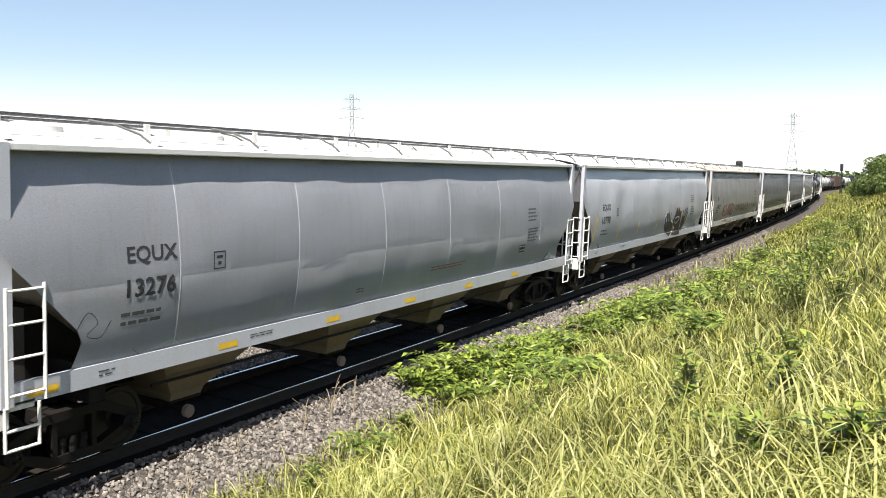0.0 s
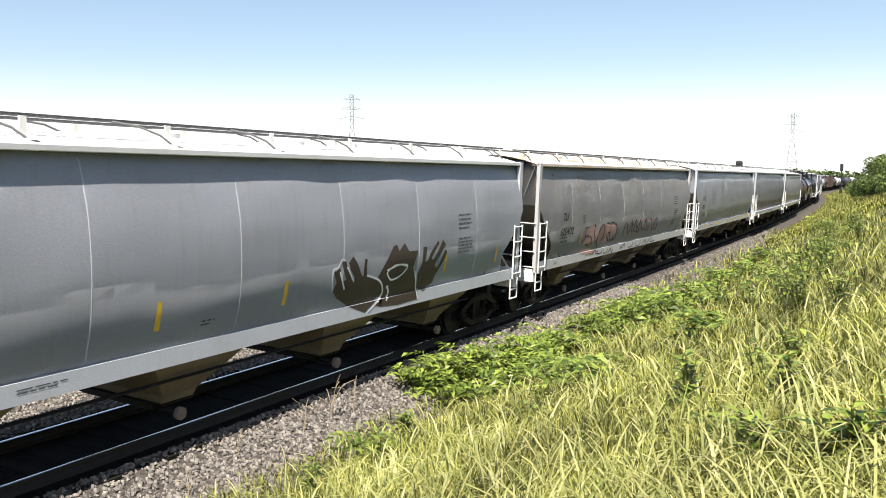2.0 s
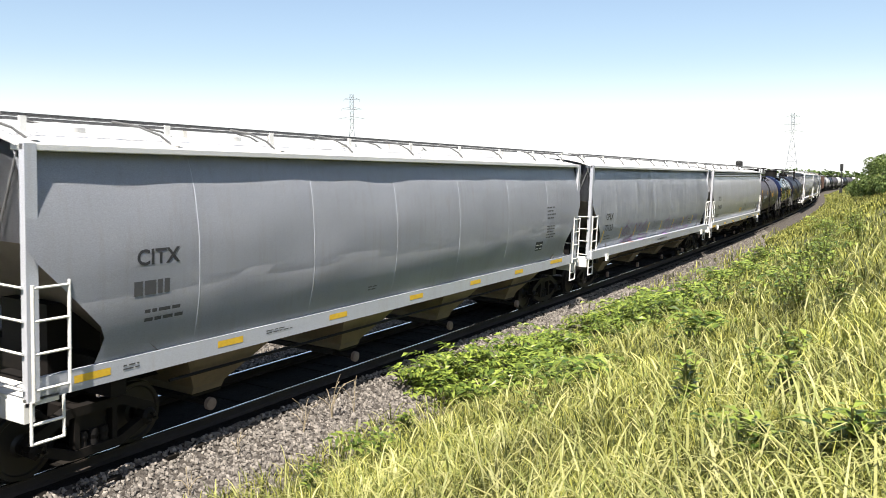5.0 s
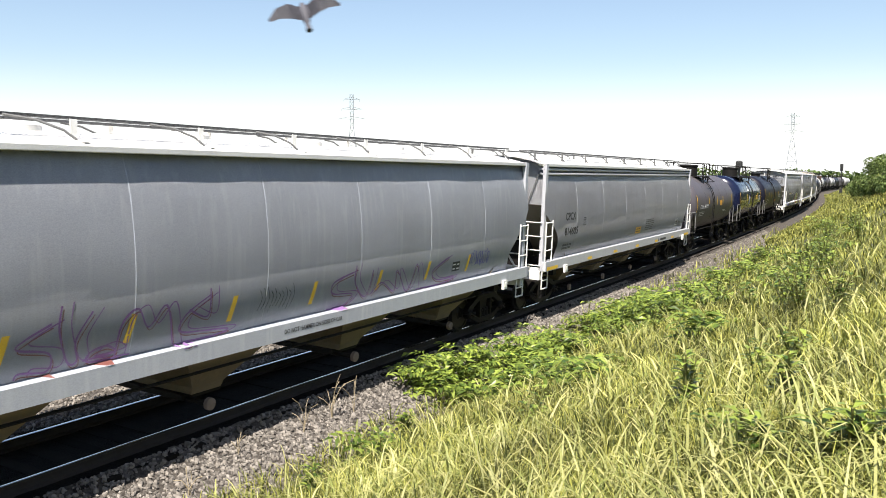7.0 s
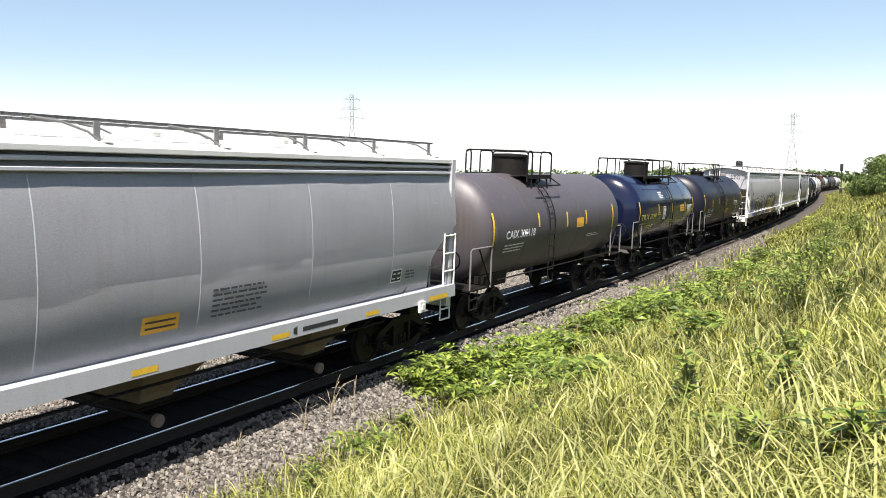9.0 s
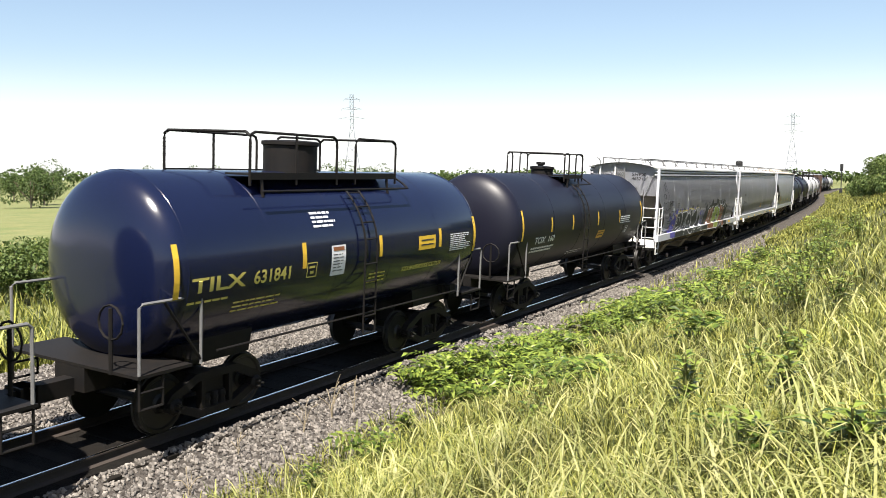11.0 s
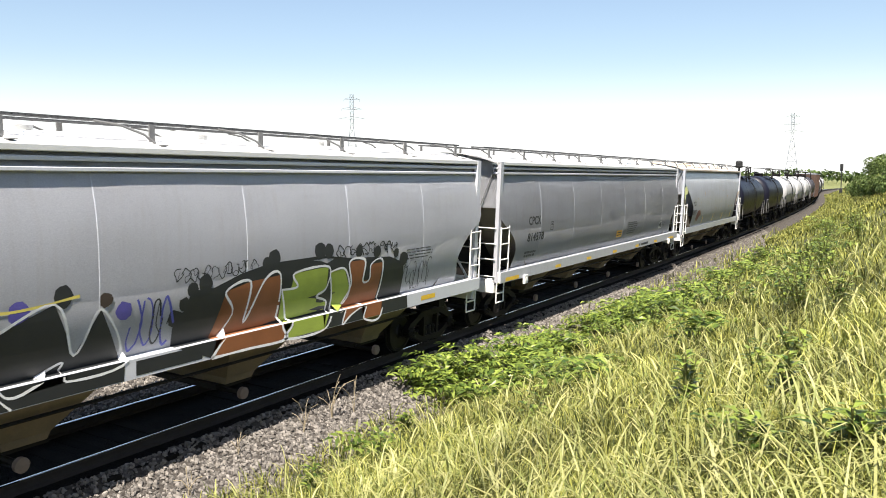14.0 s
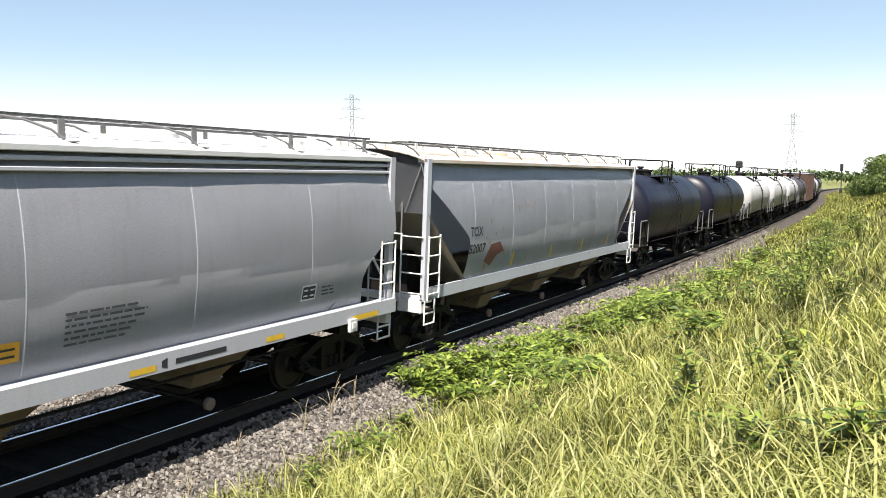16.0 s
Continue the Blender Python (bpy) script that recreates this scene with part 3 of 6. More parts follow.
            part("end_handrail", bm, M_BRACKET, car)
            bm = bmesh.new()
            for z in (0.95, 0.7):
                tube(bm, [(x, sy * 1.42, z), (x - d * 0.42, sy * 1.42, z)], 0.02)
            for q in (0, 0.42):
                tube(bm, [(x - d * q, sy * 1.42, 1.15), (x - d * q, sy * 1.42, 0.69)], 0.02)
            part("stirrup_step", bm, M_IRON, car)
        bm = bmesh.new()    # hand brake post and wheel
        tube(bm, [(px, -0.9, 1.15), (px, -0.9, 2.1)], 0.03)
        tube(bm, [(px, -0.9 + 0.25 * math.cos(t * 0.5236), 1.9 + 0.25 * math.sin(t * 0.5236)) for t in [radians(0)] + list(range(1, 13))], 0.018)
        part("hand_brake", bm, M_IRON, car)
        coupler(car, px, d)
        truck(car, px - d * 1.9)
    return car


def box_car(label, length):
    car = empty_car("box_car", label, "box car", "far cars of the train")
    h = length / 2
    bm = bmesh.new()
    prism(bm, [(-h, 1.0), (h, 1.0), (h, 4.45), (-h, 4.45)], -1.5, 1.5)
    part("body", bm, M_BROWN, car)
    for i in range(12):
        x = -h + length * (i + 0.5) / 12
        bm = bmesh.new()
        box(bm, x - 0.05, x + 0.05, -1.56, 1.56, 1.0, 4.4)
        part("side_rib", bm, M_BROWN, car)
    bm = bmesh.new()
    prism(bm, [(-h - 0.05, 4.44), (h + 0.05, 4.44), (h + 0.05, 4.56), (-h - 0.05, 4.56)], -1.54, 1.54)
    part("roof", bm, M_GREY, car)
    for d in (-1, 1):
        coupler(car, d * h, d)
        truck(car, d * (h - 2))
    return car


# the train, head first: s of each car's front edge when the clip starts
TRAIN = []      # (car, s of its centre at the start)
GAP = 1.55


def add_hopper(front, back, *a, **k):
    car = hopper(a[0], back - front, *a[1:], **k)
    TRAIN.append((car, (front + back) / 2))
    return car


def add_tank(label, shell0, shell1, c0, c1, paint, **k):
    mid = (c0 + c1) / 2
    car = tank_car(label, shell0 - mid, shell1 - mid, c0 - mid, c1 - mid, paint, **k)
    TRAIN.append((car, mid))
    return car


CAR_Z = add_hopper(-13.9, 4.15, "light grey covered hopper at the head of the view", M_GREY, M_ROOF, seed=9)
CAR_A = add_hopper(5.65, 24.2, "light grey covered hopper with black lettering", M_GREY, M_ROOF, seed=1, wavy=0.032)
CAR_B = add_hopper(25.12, 43.95, "light grey covered hopper with a brown graffiti figure", M_GREY, M_ROOF, seed=2, wavy=0.028)
CAR_C = add_hopper(45.15, 63.75, "weathered cream covered hopper with rust-edged graffiti letters", M_CREAM, M_RUSTROOF, seed=3, wavy=0.030)
CAR_D = add_hopper(65.15, 83.95, "clean light grey covered hopper with yellow strips", M_GREY, M_ROOF, seed=4, wavy=0.022)
CAR_E = add_hopper(85.1, 103.5, "silver streaked covered hopper with violet graffiti outlines", M_SILVER, M_ROOF, seed=5, sill_proud=0.07)
CAR_F = add_hopper(104.78, 123.0, "pale grey round-sided covered hopper with bold black lettering", M_PALE, M_ROOF, seed=6, sill_proud=0.07, wavy=0.012, cut=1.1, cut_top=2.85, round_cut=True, hood=0.17, ribs=True, bay_w=0.72, bay_z=0.72, centres=(-5.7, -2.3, 1.1, 4.9))
CAR_G = add_tank("faded black tank car with white lettering", 124.9, 136.2, 123.4, 137.1, M_TANKGREY, rail_x=-1.0, rail_l=1.8, dome=-0.95, lad=-1.15)
CAR_H = add_tank("glossy dark navy tank car with yellow lettering", 138.2, 148.4, 137.1, 149.2, M_NAVY, rail_x=-0.4, rail_l=4.45, dome=-0.4, lad=0.18)
CAR_I = add_tank("black tank car with yellow reflective strips", 150.2, 163.15, 149.3, 164.2, M_TANK, rail_x=-0.97, rail_l=1.66, lad=-0.97)
CAR_J = add_hopper(164.5, 183.45, "white covered hopper with large black and green graffiti", M_WHITECAR, M_ROOF, seed=7, sill_proud=0.05, wavy=0.009, cut=1.1, cut_top=2.95, round_cut=True, hood=0.13, ribs=True, bay_w=0.85)
CAR_K = add_hopper(184.58, 203.3, "pale grey covered hopper with bold black lettering", M_PALE, M_ROOF, seed=8, sill_proud=0.07, wavy=0.014, cut=1.1, cut_top=2.85, round_cut=True, hood=0.17, ribs=True, bay_w=0.72, bay_z=0.72, centres=(-5.7, -2.3, 1.1, 4.9))
CAR_L = add_hopper(204.6, 220.2, "short grey covered hopper with a rusty roof", M_GREY, M_RUSTROOF, seed=10, cut=2.0, cut_top=3.9, cut_low=2.5, centres=(-3.6, 0, 3.6))
# marks are set out from the old middle line of each car
SHIFT = {CAR_A.name: -0.175, CAR_B.name: -0.11, CAR_C.name: -0.1, CAR_D.name: -0.25, CAR_E.name: -0.2, CAR_F.name: -0.1, CAR_J.name: 0.075, CAR_K.name: -0.15, CAR_L.name: -0.05}
s = 221.0
for i, (ln, pt, lb) in enumerate(((13.4, M_TANK, "black tank car with a white placard"), (13.6, M_TANK, "black tank car with grey lettering"),
                                  (13.6, M_TANKWHITE, "white weathered tank car down the train"), (13.4, M_TANKWHITE, "white weathered tank car down the train"),
                                  (13.4, M_TANKWHITE, "white weathered tank car down the train"), (13.4, M_TANKGREY, "grey weathered tank car down the train"))):
    add_tank(lb, s + 1.2, s + ln - 1.2, s, s + ln, pt, group="far tank cars of the train", rail_x=-0.6, rail_l=1.9, lad=0.0)
    s += ln
car = box_car("brown ribbed box car far down the train", 15.2)
TRAIN.append((car, s + 8.4))
s += 16.8
for i in range(8):
    add_tank("grey tank car far down the train", s + 1.2, s + 12.3, s, s + 13.5, (M_TANKGREY, M_TANKWHITE, M_TANK)[i % 3], group="far tank cars of the train")
    s += 13.5
# ---- lettering and painted marks ----
M_VIOLET = surface("violet_spray_paint", (0.20, 0.10, 0.26), 0.6, scale=5, amount=0.5, bump=0.0)
M_UMBER = surface("dark_brown_spray_paint", (0.050, 0.034, 0.026), 0.6, scale=3, amount=0.5, bump=0.0)
M_ROSE = surface("faded_rose_spray_paint", (0.46, 0.27, 0.24), 0.6, scale=3, amount=0.6, bump=0.0)
M_MAROON = surface("maroon_spray_paint", (0.16, 0.055, 0.045), 0.6, scale=3, amount=0.5, bump=0.0)
M_SOOT = surface("black_spray_paint", (0.018, 0.020, 0.022), 0.55, scale=3, amount=0.5, bump=0.0)
M_BLUE = surface("blue_spray_paint", (0.08, 0.09, 0.38), 0.6, scale=3, amount=0.5, bump=0.0)
M_INDIGO = surface("indigo_spray_paint", (0.10, 0.085, 0.33), 0.6, scale=3, amount=0.5, bump=0.0)
M_LIME = surface("lime_spray_paint", (0.30, 0.38, 0.06), 0.6, scale=3, amount=0.5, bump=0.0)
M_RUSTRED = surface("rust_orange_spray_paint", (0.24, 0.085, 0.03), 0.6, scale=3, amount=0.5, bump=0.0)
M_ORANGE = surface("orange_placard", (0.70, 0.36, 0.04), 0.5, scale=6, amount=0.3, bump=0.0)
M_RUST = surface("rust_stain", (0.34, 0.22, 0.12), 0.8, scale=4, amount=0.7, bump=0.1)


def on_skin(car, bm, mat, name, lift=0.008, label="", parent=None):
    """Lays a flat drawing in x, z on the near side of a car."""
    f = SKIN[car.name]
    for v in bm.verts:
        v.co.x += SHIFT.get(car.name, 0.0)
        x, z = v.co.x, v.co.z
        v.co.y = f(x, z) - lift * 0.45
    return part(name, bm, mat, parent or car, label)


def shape(car, pts, mat, name, lift=0.008, label=""):
    bm = bmesh.new()
    bmesh.ops.triangulate(bm, faces=[bm.faces.new([bm.verts.new((x, 0, z)) for x, z in pts])])
    z0, z1 = min(p[1] for p in pts), max(p[1] for p in pts)
    if z0 < 1.53 < z1:
        for z in (1.530, 1.540):
            bmesh.ops.bisect_plane(bm, geom=bm.verts[:] + bm.edges[:] + bm.faces[:], plane_co=(0, 0, z), plane_no=(0, 0, 1))
    for k in range(1, max(2, int((z1 - z0) / 0.12))):
        bmesh.ops.bisect_plane(bm, geom=bm.verts[:] + bm.edges[:] + bm.faces[:], plane_co=(0, 0, z0 + 0.12 * k), plane_no=(0, 0, 1))
    bmesh.ops.triangulate(bm, faces=bm.faces[:])
    return on_skin(car, bm, mat, name, lift, label)


def rect(car, x0, x1, z0, z1, mat, name, lift=0.008, label="", lean=0.0):
    return shape(car, [(x0, z0), (x1, z0), (x1 + lean, z1), (x0 + lean, z1)], mat, name, lift, label)


def smooth_line(pts, n=6):
    out = []
    for i in range(len(pts) - 1):
        p0, p1, p2, p3 = pts[max(i - 1, 0)], pts[i], pts[i + 1], pts[min(i + 2, len(pts) - 1)]
        for k in range(n):
            t = k / n
            out.append(tuple(0.5 * (2 * b + (c - a) * t + (2 * a - 5 * b + 4 * c - d) * t * t + (3 * b - a - 3 * c + d) * t ** 3)
                             for a, b, c, d in zip(p0, p1, p2, p3)))
    return out + [pts[-1]]


def stroke(car, pts, w, mat, name="spray_line", lift=0.011):
    pts = smooth_line(pts)
    bm = bmesh.new()
    rows = []
    for i, (x, z) in enumerate(pts):
        a, b = pts[max(i - 1, 0)], pts[min(i + 1, len(pts) - 1)]
        dx, dz = b[0] - a[0], b[1] - a[1]
        n = math.hypot(dx, dz) or 1
        ww = w * (0.8 + 0.4 * noise.noise((x * 3, z * 3, 1.0)))
        rows.append([(x - dz / n * ww / 2, 0, z + dx / n * ww / 2), (x + dz / n * ww / 2, 0, z - dx / n * ww / 2)])
    sheet(bm, rows)
    return on_skin(car, bm, mat, name, lift)


def words(car, text, x0, z0, x1, z1, mat, lift=0.010, name="lettering"):
    """Letters fitted between two corners of the side."""
    cu = bpy.data.curves.new("letters", 'FONT')
    cu.body, cu.resolution_u, cu.offset = text, 3, 0.022
    ob = new("letters", cu)
    me = bpy.data.meshes.new_from_object(ob.evaluated_get(bpy.context.evaluated_depsgraph_get()))
    bpy.data.objects.remove(ob)
    bm = bmesh.new()
    bm.from_mesh(me)
    bpy.data.meshes.remove(me)
    a0, a1 = min(v.co.x for v in bm.verts), max(v.co.x for v in bm.verts)
    b0, b1 = min(v.co.y for v in bm.verts), max(v.co.y for v in bm.verts)
    for v in bm.verts:
        v.co = Vector((x0 + (v.co.x - a0) / (a1 - a0) * (x1 - x0), 0, z0 + (v.co.y - b0) / (b1 - b0) * (z1 - z0)))
    for k in range(1, 4):
        bmesh.ops.bisect_plane(bm, geom=bm.verts[:] + bm.edges[:] + bm.faces[:], plane_co=(0, 0, z0 + (z1 - z0) * k / 4), plane_no=(0, 0, 1))
    o = on_skin(car, bm, mat, name, lift)
    o["label"] = "painted lettering"
    return o


def fine_print(car, x0, x1, z0, z1, lines, mat, seed=0, frac=0.42):
    """Lines of writing too small to read, as plain bars."""
    r = random.Random(seed)
    for i in range(lines):
        z = z1 - (z1 - z0) * (i + 0.5) / lines
        h = (z1 - z0) / lines * frac / 2
        bm = bmesh.new()
        x = x0
        end = x0 + (x1 - x0) * r.uniform(0.7, 1.0)
        while x < end:
            w = min(r.uniform(0.06, 0.22), end - x)
            if w > 0.02:
                sheet(bm, [[(x, 0, z - h), (x + w, 0, z - h)], [(x, 0, z + h), (x + w, 0, z + h)]])
            x += w + 0.03
        on_skin(car, bm, mat, "small_print", 0.009)


def frame_mark(car, x0, x1, z0, z1, mat):
    """The small boxed plate beside the number."""
    for a, b, c, d in ((x0, x1, z1 - 0.02, z1), (x0, x1, z0, z0 + 0.02), (x0, x0 + 0.02, z0, z1), (x1 - 0.02, x1, z0, z1)):
        rect(car, a, b, c, d, mat, "boxed_mark")
    m = (z0 + z1) / 2
    rect(car, x0 + 0.06, x1 - 0.06, m + 0.03, m + 0.07, mat, "boxed_mark")
    rect(car, x0 + 0.09, x1 - 0.09, m - 0.07, m - 0.02, mat, "boxed_mark")


def dark_plate(car, x0, x1, z0, z1):
    rect(car, x0, x1, z0, z1, M_BLACK, "data_plate", 0.008, "black stencilled data panel")
    w = (x1 - x0) / 2
    for i in range(2):
        for k in range(2):
            rect(car, x0 + 0.03 + i * w, x0 + w * (i + 1) - 0.03, z0 + 0.04 + k * 0.1, z0 + 0.07 + k * 0.1, M_WHITE, "data_line", 0.011)


def sill_strips(car, xs, z0, z1, w):
    for x in xs:
        rect(car, x, x + w, z0, z1, M_YELLOW, "reflector", 0.006, "yellow reflective strip")


def upright_strips(car, xs, z0, z1, w=0.09, lean=0.02):
    for x in xs:
        rect(car, x, x + w, z0, z1, M_YELLOW, "reflector", 0.008, "yellow reflective strip", lean)


def dress_common(car, seed, end=6.0):
    fine_print(car, -7.45, -6.65, 1.96, 2.2, 2, M_FINE, seed)
    fine_print(car, -7.75, -7.45, 1.36, 1.46, 2, M_FINE, seed + 1)
    fine_print(car, -4.9, -4.2, 1.38, 1.46, 2, M_FINE, seed + 2)
    fine_print(car, end, end + 0.7, 2.75, 3.15, 4, M_FINE, seed + 3)
    fine_print(car, end, end + 0.75, 2.2, 2.6, 5, M_FINE, seed + 4)
    fine_print(car, -2.0, -1.7, 1.75, 1.86, 2, M_FINE, seed + 5)


# first car
words(CAR_A, "EQUX", -7.36, 2.79, -6.5, 3.05, M_BLACK)
words(CAR_A, "13276", -7.38, 2.36, -6.54, 2.62, M_BLACK)
frame_mark(CAR_A, -5.82, -5.57, 2.6, 2.87, M_BLACK)
dress_common(CAR_A, 11, 5.9)
sill_strips(CAR_A, (-8.75, -5.6, -2.9, -0.2, 2.5, 5.2), 1.32, 1.42, 0.42)
dark_plate(CAR_A, 5.45, 5.8, 1.95, 2.15)
fine_print(CAR_A, 0.77, 2.66, 1.9, 2.02, 2, M_RUSTRED, 17)
stroke(CAR_A, [(-8.1, 2.05), (-7.95, 2.25), (-7.8, 2.1), (-7.95, 1.95), (-7.75, 1.9), (-7.6, 2.1)], 0.015, M_SOOT)
# second car, with dark painted forms
words(CAR_B, "EQUX", -7.42, 2.79, -6.6, 3.05, M_BLACK)
words(CAR_B, "18798", -7.44, 2.37, -6.6, 2.63, M_BLACK)
frame_mark(CAR_B, -5.88, -5.63, 2.6, 2.87, M_BLACK)
dress_common(CAR_B, 21, 5.9)
upright_strips(CAR_B, (-8.1, -5.55, -2.88, -0.2, 5.35, 8.0), 1.82, 2.24)
rect(CAR_B, -8.12, -8.0, 2.2, 2.64, M_YELLOW, "reflector", 0.008, "yellow reflective strip", 0.1)
# dark figure: a peaked body with one pale eye between two spread palms
for pts in ([(1.21, 1.89), (1.27, 2.04), (1.99, 2.1), (2.27, 2.08), (2.75, 1.9), (2.88, 1.66), (2.61, 1.49), (2.31, 1.34), (1.82, 1.51), (1.35, 1.75)],
            [(2.62, 1.94), (3.11, 2.59), (3.23, 2.61), (3.32, 2.47), (3.52, 2.63), (3.71, 2.44), (4.07, 2.43), (3.93, 2.07), (4.28, 1.63), (4.28, 1.35), (3.51, 1.33), (2.85, 1.38), (2.65, 1.43), (2.95, 1.56)],
            [(4.17, 1.91), (4.3, 2.13), (4.72, 2.21), (5.03, 1.93), (4.95, 1.63), (4.5, 1.49), (4.31, 1.59)]):
    shape(CAR_B, pts, M_UMBER, "painted_form", 0.008, "dark brown spray-painted form")
for pts, w in (([(1.26, 2.28), (1.36, 2.08), (1.55, 1.86)], 0.19), ([(1.44, 2.43), (1.57, 2.21), (1.77, 1.91)], 0.2), ([(1.67, 2.44), (1.83, 2.26), (2.1, 1.97)], 0.22), ([(2.19, 2.41), (2.19, 2.24), (2.21, 2.01)], 0.17),
               ([(4.39, 2.48), (4.37, 2.28), (4.37, 2.05)], 0.17), ([(4.98, 2.54), (4.71, 2.31), (4.59, 2.12)], 0.17), ([(5.24, 2.53), (5.02, 2.28), (4.76, 2.04)], 0.17), ([(5.35, 2.33), (5.17, 2.05), (4.96, 1.84)], 0.16)):
    stroke(CAR_B, pts, w, M_UMBER, "painted_form", 0.0095)
for pts, w in (([(2.96, 2.06), (3.22, 2.19), (3.69, 2.15), (3.51, 1.97), (3.14, 1.9), (2.96, 2.06)], 0.04), ([(2.95, 2.11), (3.35, 2.19), (3.7, 2.13)], 0.05), ([(3.02, 1.79), (3.14, 1.62), (3.05, 1.48)], 0.07), ([(1.18, 1.89), (1.14, 2.27), (1.28, 2.33), (1.39, 2.47), (1.49, 2.43)], 0.04), ([(2.27, 2.08), (2.74, 1.92), (2.91, 1.63), (2.58, 1.43), (2.35, 1.31)], 0.055),
               ([(1.35, 2.24), (1.55, 1.89)], 0.045), ([(1.56, 2.32), (1.83, 2.01)], 0.045), ([(4.01, 2.0), (4.17, 1.71), (4.29, 1.35)], 0.05)):
    stroke(CAR_B, pts, w, M_WHITE, "white_outline", 0.013)
# third car, faded rose letters as loose outlines
words(CAR_C, "TILX", -7.35, 2.66, -6.82, 2.89, M_BLACK)
words(CAR_C, "620402", -7.5, 2.2, -6.38, 2.45, M_BLACK)
frame_mark(CAR_C, -5.62, -5.37, 2.5, 2.77, M_BLACK)
dress_common(CAR_C, 31, 6.3)
rg = random.Random(5)
shape(CAR_C, [(-5.43, 1.84), (-5.21, 2.3), (-4.36, 2.4), (-3.73, 2.3), (-3.24, 2.36), (-2.14, 2.32), (-1.89, 2.16), (-2.09, 1.74), (-3.12, 1.73), (-4.43, 1.73)], M_ROSE, "painted_form", 0.008, "faded rose spray paint")
shape(CAR_C, [(-5.64, 1.62), (-4.72, 1.63), (-3.92, 1.53), (-4.3, 1.39), (-5.33, 1.48)], M_ROSE, "painted_form", 0.008, "faded rose spray paint")


def scrawl(car, x0, x1, z0, z1, mats, width, seed, n):
    """A tangle of loose sprayed loops, hooks and bubbles, no two alike."""
    r = random.Random(seed)
    w, h = (x1 - x0) / n, z1 - z0
    for k in range(n):
        cx, cz = x0 + w * (k + 0.5), (z0 + z1) / 2 + r.uniform(-.1, .1) * h
        a0, turn, sg = r.uniform(0, 6.3), r.uniform(3.6, 6.1), r.choice((-1, 1))
        pts = []
        for j in range(9):
            a = a0 + sg * turn * j / 8
            q = 0.5 * r.uniform(0.62, 1.12)
            pts.append((cx + w * 1.25 * q * math.cos(a), cz + h * 1.05 * q * math.sin(a)))
        stroke(car, pts, width * r.uniform(0.8, 1.4), r.choice(mats))
        if r.random() < 0.6:
            b0, b1 = r.choice(pts), r.choice(pts)
            stroke(car, [b0, (cx + r.uniform(-.2, .2) * w, cz + r.uniform(-.2, .2) * h), b1], width * 0.7, r.choice(mats))


for pts in ([(-5.43, 1.84), (-5.18, 2.06), (-5.25, 2.31), (-4.83, 2.33), (-4.28, 2.39)],
            [(-5.18, 2.04), (-4.7, 2.05), (-4.44, 1.79), (-5.06, 1.79)],
            [(-4.28, 2.39), (-4.32, 2.1), (-4.02, 1.69)],
            [(-3.78, 1.62), (-3.99, 1.88), (-3.73, 2.28), (-3.37, 2.33), (-3.27, 1.91), (-3.56, 1.86)],
            [(-3.34, 1.76), (-3.23, 2.31), (-2.84, 2.36), (-2.66, 2.06), (-3.06, 2.02), (-2.55, 1.7)],
            [(-2.54, 1.76), (-2.73, 2.35), (-2.14, 2.34), (-1.84, 2.16), (-2.02, 1.78), (-2.54, 1.76)]):
    stroke(CAR_C, pts, 0.06, M_SOOT)
    stroke(CAR_C, [(x + 0.05, z - 0.05) for x, z in pts], 0.035, M_MAROON, lift=0.010)
for pts in ([(-1.0, 1.8), (-0.97, 2.16), (-0.77, 2.27), (-0.48, 1.84)],
            [(-0.39, 1.83), (-0.15, 2.35), (0.15, 1.88), (0.47, 2.35), (0.75, 1.87)],
            [(1.0, 1.78), (1.05, 2.3), (1.55, 1.9), (1.82, 2.36), (2.08, 1.84)],
            [(2.33, 1.81), (2.53, 2.36), (2.95, 1.81), (3.38, 2.33), (3.63, 1.94), (3.36, 1.77)]):
    stroke(CAR_C, pts, 0.06, M_SOOT)
    stroke(CAR_C, [(x + 0.07, z) for x, z in pts], 0.04, M_ROSE, lift=0.010)
for pts in ([(-4.24, 1.79), (-4.28, 1.51), (-3.97, 1.7), (-3.9, 1.48)],
            [(-3.66, 1.64), (-3.84, 1.52), (-3.42, 1.49), (-3.22, 1.62)],
            [(-3.09, 1.65), (-3.09, 1.46), (-2.76, 1.44), (-2.57, 1.61)],
            [(-2.55, 1.39), (-2.29, 1.62), (-2.19, 1.38), (-1.96, 1.59)],
            [(-1.05, 1.64), (-1.14, 1.44), (-0.61, 1.69), (-0.63, 1.48)],
            [(-0.16, 1.69), (-0.12, 1.44), (0.37, 1.47), (0.43, 1.67)],
            [(0.86, 1.62), (0.88, 1.4), (1.42, 1.44), (1.53, 1.66)],
            [(1.75, 1.42), (2.23, 1.63), (2.37, 1.38), (2.87, 1.63)],
            [(3.25, 1.74), (2.97, 1.44), (3.57, 1.46)]):
    stroke(CAR_C, [(x, 1.29 + 0.7 * (z - 1.38)) for x, z in pts], 0.045, M_SOOT)
scrawl(CAR_C, -1.1, 3.6, 1.86, 2.3, (M_SOOT, M_MAROON, M_ROSE), 0.035, 5, 10)
upright_strips(CAR_C, (-5.68, -3.0, -0.1, 2.6, 5.4, 7.9), 1.82, 2.2, 0.1)
dark_plate(CAR_C, 6.2, 6.55, 1.9, 2.12)
